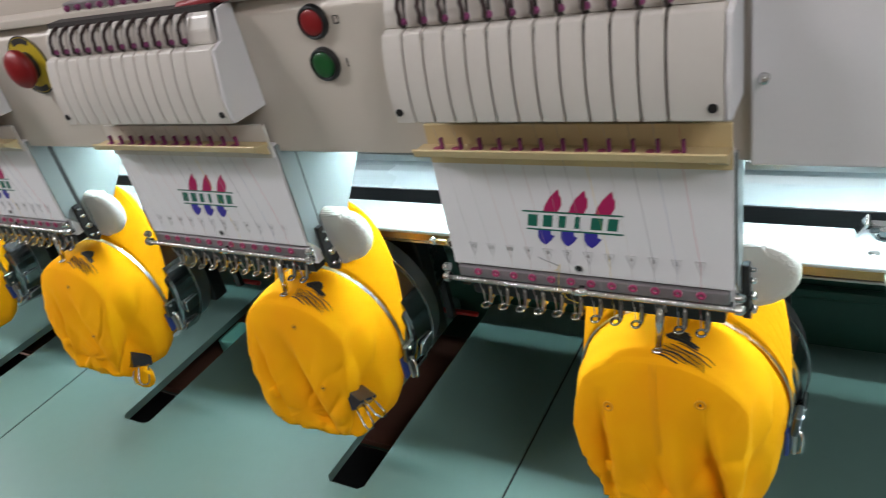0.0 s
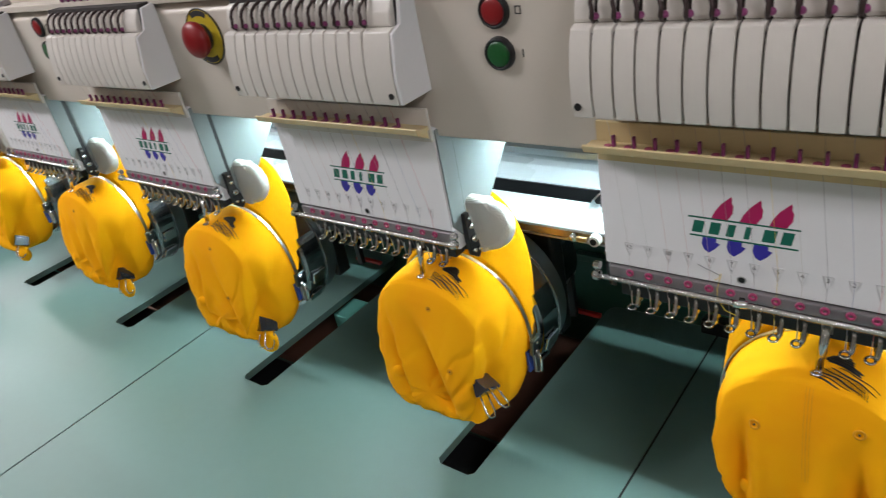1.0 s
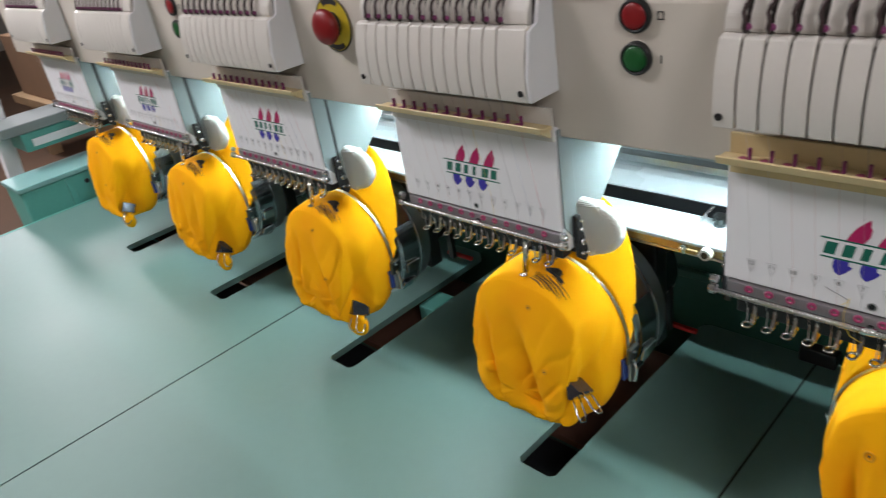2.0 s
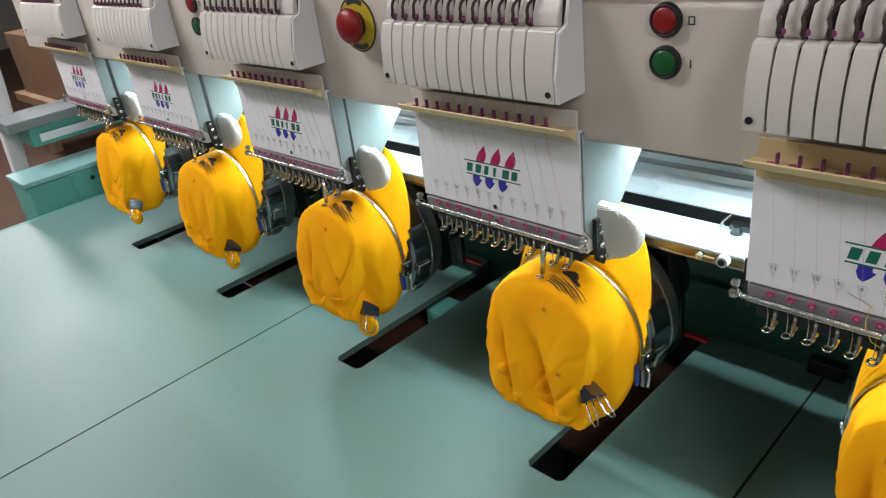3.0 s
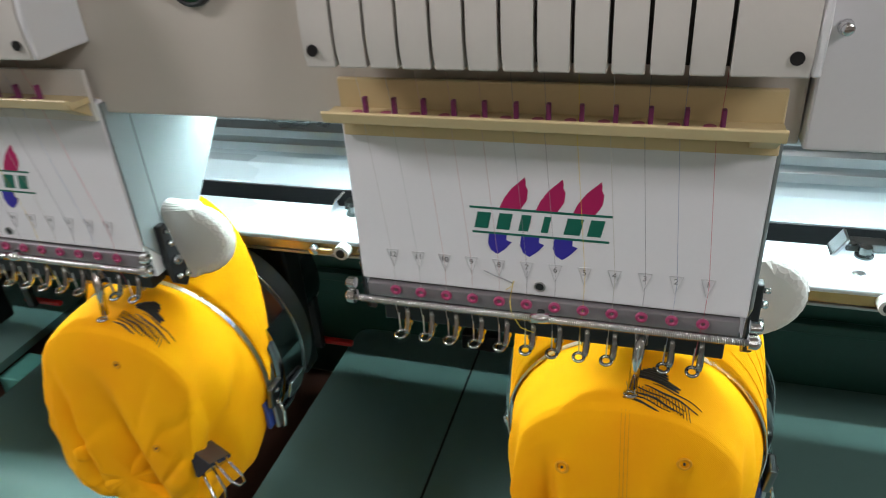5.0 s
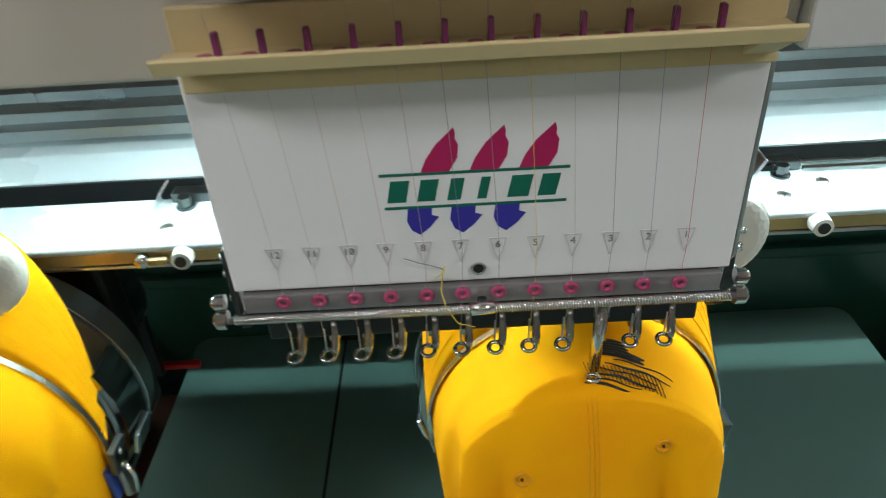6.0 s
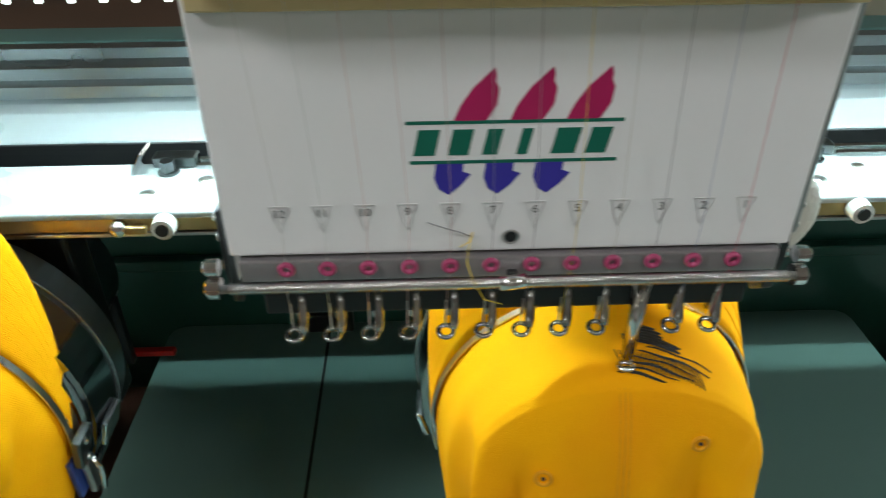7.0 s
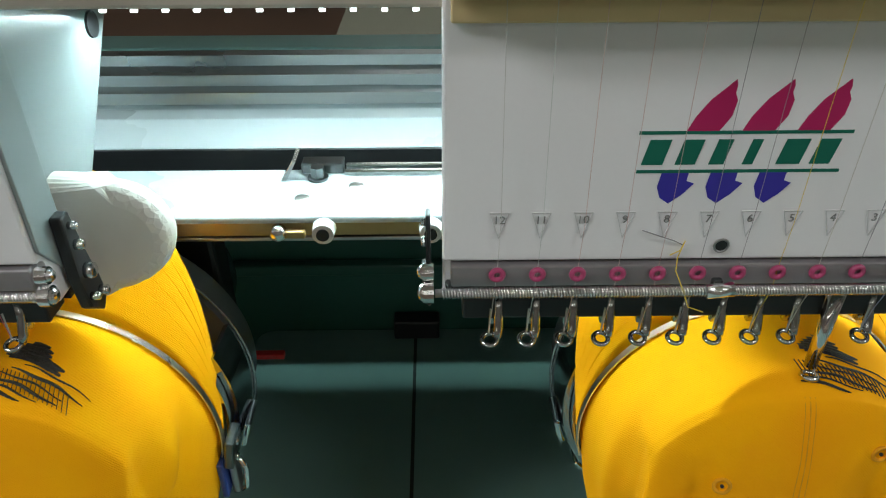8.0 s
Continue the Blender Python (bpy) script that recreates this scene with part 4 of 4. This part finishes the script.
def cap_frame():
    f = thing("cap_frame", "chrome cap frame ring with strap and buckle round the sewing arm", "cap frame", "cap frames")
    part("strap", band(0.0838, 0.0462, 0.0510, 0.0007, -104, 104), M_STRAP, f, "thin chrome strap", smooth=False)
    part("inner_band", band(0.0835, 0.060, 0.098, 0.0016, 72, 288, 60, r1=0.0850), M_CHROME, f, "polished chrome ring plate")
    part("driver_ring", band(0.0858, 0.066, 0.094, 0.0036, 66, 294, 72, r1=0.0880), M_DIMCHROME, f, "dark polished driver ring")
    part("driver_rim", ring((0, 0.0945, 0), (0, 1, 0), 0.0925, 0.0008, 72, 8), M_DIMCHROME, f, smooth=True)
    part("back_drum", band(0.050, 0.0945, 0.117, 0.0385, -180, 180, 72), M_DRUM, f, "grey steel drum")
    for a in (106, 130, -106, -130):
        m = Matrix.Rotation(radians(a), 4, "Y")
        b = box(-0.009, 0.009, 0.068, 0.090, 0.0905, 0.0945, 0.0015)
        bmesh.ops.transform(b, matrix=m, verts=b.verts)
        part("clamp_lug", b, M_CHROME, f, "chrome clamp lug")
    m = Matrix.Rotation(radians(98), 4, "Y")
    b = box(-0.010, 0.010, 0.041, 0.058, 0.0860, 0.0915, 0.0015)
    bmesh.ops.transform(b, matrix=m, verts=b.verts)
    buckle = part("buckle", b, M_DARKSTEEL, f, "dark steel buckle")
    for o in (-0.006, 0.006):
        c = m @ Vector((o, 0.048, 0.0915))
        part("rivet", dome(c, m @ Vector((0, 0, 1)), 0.0026, 0.0018, 12, 4), M_CHROME, buckle, smooth=True)
    b = box(0.0845, 0.0885, 0.045, 0.055, -0.046, -0.014, 0.0012)
    part("buckle_lever", b, M_STEEL, f)
    part("blue_grip", box(0.0800, 0.0835, 0.040, 0.051, -0.044, -0.018, 0.0010), M_BLUE, f, "blue plastic grip")
    part("wing_screw", sweep([(0.089, 0.050, -0.020), (0.093, 0.049, -0.030), (0.092, 0.048, -0.044), (0.0885, 0.048, -0.046)], 0.0016, 8), M_CHROME, f, smooth=True)
    part("red_strip", box(0.034, 0.084, 0.194, 0.200, -0.079, -0.074, 0.001), M_REDLIT, f, "bright red strip")
    part("strip_bracket", box(0.046, 0.056, 0.186, 0.1935, -0.079, -0.02, 0.001), M_BLACK, f)
    part("drive_post", box(0.030, 0.072, 0.126, 0.150, -0.06, 0.085, 0.003), M_BLACK, f, "black drive post")
    part("spindle", tube((0, 0.124, 0), (0, 0.20, 0), 0.058, 0.058, 40), M_DARKSTEEL, f)
    return f


frame0 = cap_frame()
frame0.matrix_basis = pose(AX, 0, CAPZ)
for k in range(1, HEADS):
    copy_thing(frame0, pose(AX - PITCH * k, 0, CAPZ))
for k in range(HEADS):
    baseball_cap(k, k + 1, k >= 2)


def binder_clip():
    c = thing("binder_clip", "small black binder clip with wire handles on a cap", "binder clip", "binder clips")
    part("body", prism([(-0.0008, 0.010), (0.0008, 0.010), (0.0062, -0.004), (0.0050, -0.0052), (-0.0050, -0.0052), (-0.0062, -0.004)], -0.0095, 0.0095, "x", 0.0004), M_CLIP, c, at=Matrix.Scale(1.3, 4))
    for s in (-1, 1):
        part("handle", sweep([(-0.0045, s * 0.0055, -0.004), (-0.0048, s * 0.0065, -0.011), (-0.0050, s * 0.0075, -0.018), (-0.0026, s * 0.0085, -0.0225), (0.0026, s * 0.0085, -0.0225), (0.0050, s * 0.0075, -0.018), (0.0048, s * 0.0065, -0.011), (0.0045, s * 0.0055, -0.004)], 0.0008, 7), M_CHROME, c, smooth=True, at=Matrix.Scale(1.3, 4))
    return c


clip0 = binder_clip()
for k, p in enumerate(CLIPS):
    bite = Vector(((-0.55, 0.55, 0.62), (-0.72, 0.35, 0.60), (-0.15, 0.50, 0.80), (-0.20, 0.45, 0.85), (-0.10, 0.50, 0.85))[k]).normalized()
    m = Matrix.Translation(p - bite * 0.0065) @ bite.to_track_quat("Z", "Y").to_matrix().to_4x4() @ pose(0, 0, 0, 0, 0, (20, 35, 60, 75, 65)[k])
    if k == 0:
        clip0.matrix_basis = m
    else:
        copy_thing(clip0, m)

# loose thread ends left on the end unit
for j, (mat, pts) in enumerate(((7, [(0.018, -0.0006, 1.1095), (0.021, -0.002, 1.1125), (0.0225, -0.001, 1.1160), (0.021, -0.0008, 1.1085), (0.0205, -0.003, 1.1040), (0.0225, -0.008, 1.0990), (0.027, -0.006, 1.0890), (0.034, -0.004, 1.0850)]),
                                (9, [(0.006, -0.0006, 1.1205), (0.012, -0.0022, 1.1190), (0.018, -0.0015, 1.1165), (0.022, -0.0006, 1.1140)]))):
    lt = part("loose_thread", sweep(pts, 0.00022, 5), M_THREAD[mat])
    tagged(lt, "loose yellow thread end on the needle unit" if j == 0 else "loose grey thread end on the white cover", "thread")

# ---------------------------------------------------------------- small things round the table
# end of the machine: white stand, shelf and teal drive box
stand = thing("end_stand", "white end stand with shelves beside a teal drive box", "machine stand")
part("upright", prism([(-0.075, 0.40), (-0.05, 0.40), (0.02, 1.19), (-0.03, 1.19)], -2.02, -1.99, "x", 0.003), M_CASE, stand)
part("shelf", box(-2.00, -1.86, -0.055, 0.20, 0.985, 1.010, 0.003), M_ARM, stand)
part("shelf_tray", box(-1.985, -1.87, -0.01, 0.24, 0.935, 0.984, 0.004), M_TEAL, stand, "teal tray under the shelf")
part("tray_inset", box(-1.868, -1.862, 0.01, 0.20, 0.947, 0.966, 0.001), M_CASE, stand)
part("foot", box(-2.03, -1.84, -0.06, 0.24, 0.0, 0.40, 0.004), M_CASE, stand)
drive = thing("drive_box", "teal painted drive box with a pale top", "machine part")
part("casing", box(-1.90, -1.775, -0.085, 0.20, 0.0, 0.872, 0.005), M_TEAL, drive)
part("top_plate", box(-1.905, -1.770, -0.09, 0.205, 0.8725, 0.884, 0.002), M_TEALPALE, drive)
part("cover_rib", box(-1.7745, -1.769, 0.02, 0.035, 0.70, 0.868, 0.001), M_TEAL, drive)
for y in (0.07, 0.09):
    part("knob", dome((-1.7745, y, 0.845), (1, 0, 0), 0.006, 0.004, 14, 4), M_BLACK, drive, smooth=True)

pallet = thing("wooden_bench", "low pale wooden bench against the far side", "bench")
part("top", box(-5.6, -4.2, 0.9, 1.9, 0.40, 0.46, 0.005), M_WOOD, pallet)
for x in (-5.5, -4.3):
    for y in (1.0, 1.8):
        part("leg", box(x - 0.04, x + 0.04, y - 0.04, y + 0.04, 0, 0.3995, 0.004), M_WOOD, pallet)
carton = thing("cardboard_box", "large brown cardboard box on the bench", "box")
part("carton_body", box(-5.5, -4.35, 0.95, 1.85, 0.461, 0.86, 0.006), M_CARD, carton)
part("tape", box(-5.5, -4.35, 1.38, 1.42, 0.8605, 0.862), M_WOOD, carton)
bag = thing("dark_bag", "crumpled black cloth bag on a cardboard box", "bag")
b = bmesh.new()
bmesh.ops.create_icosphere(b, subdivisions=4, radius=0.3)
for v in b.verts:
    v.co *= 1 + 0.35 * noise.noise(v.co * 6)
    v.co.x *= 1.5
    v.co.z = max(v.co.z, -0.18)
bmesh.ops.translate(b, verts=b.verts, vec=(-4.9, 1.35, 1.043))
part("bag_body", b, M_BAG, bag, smooth=True)
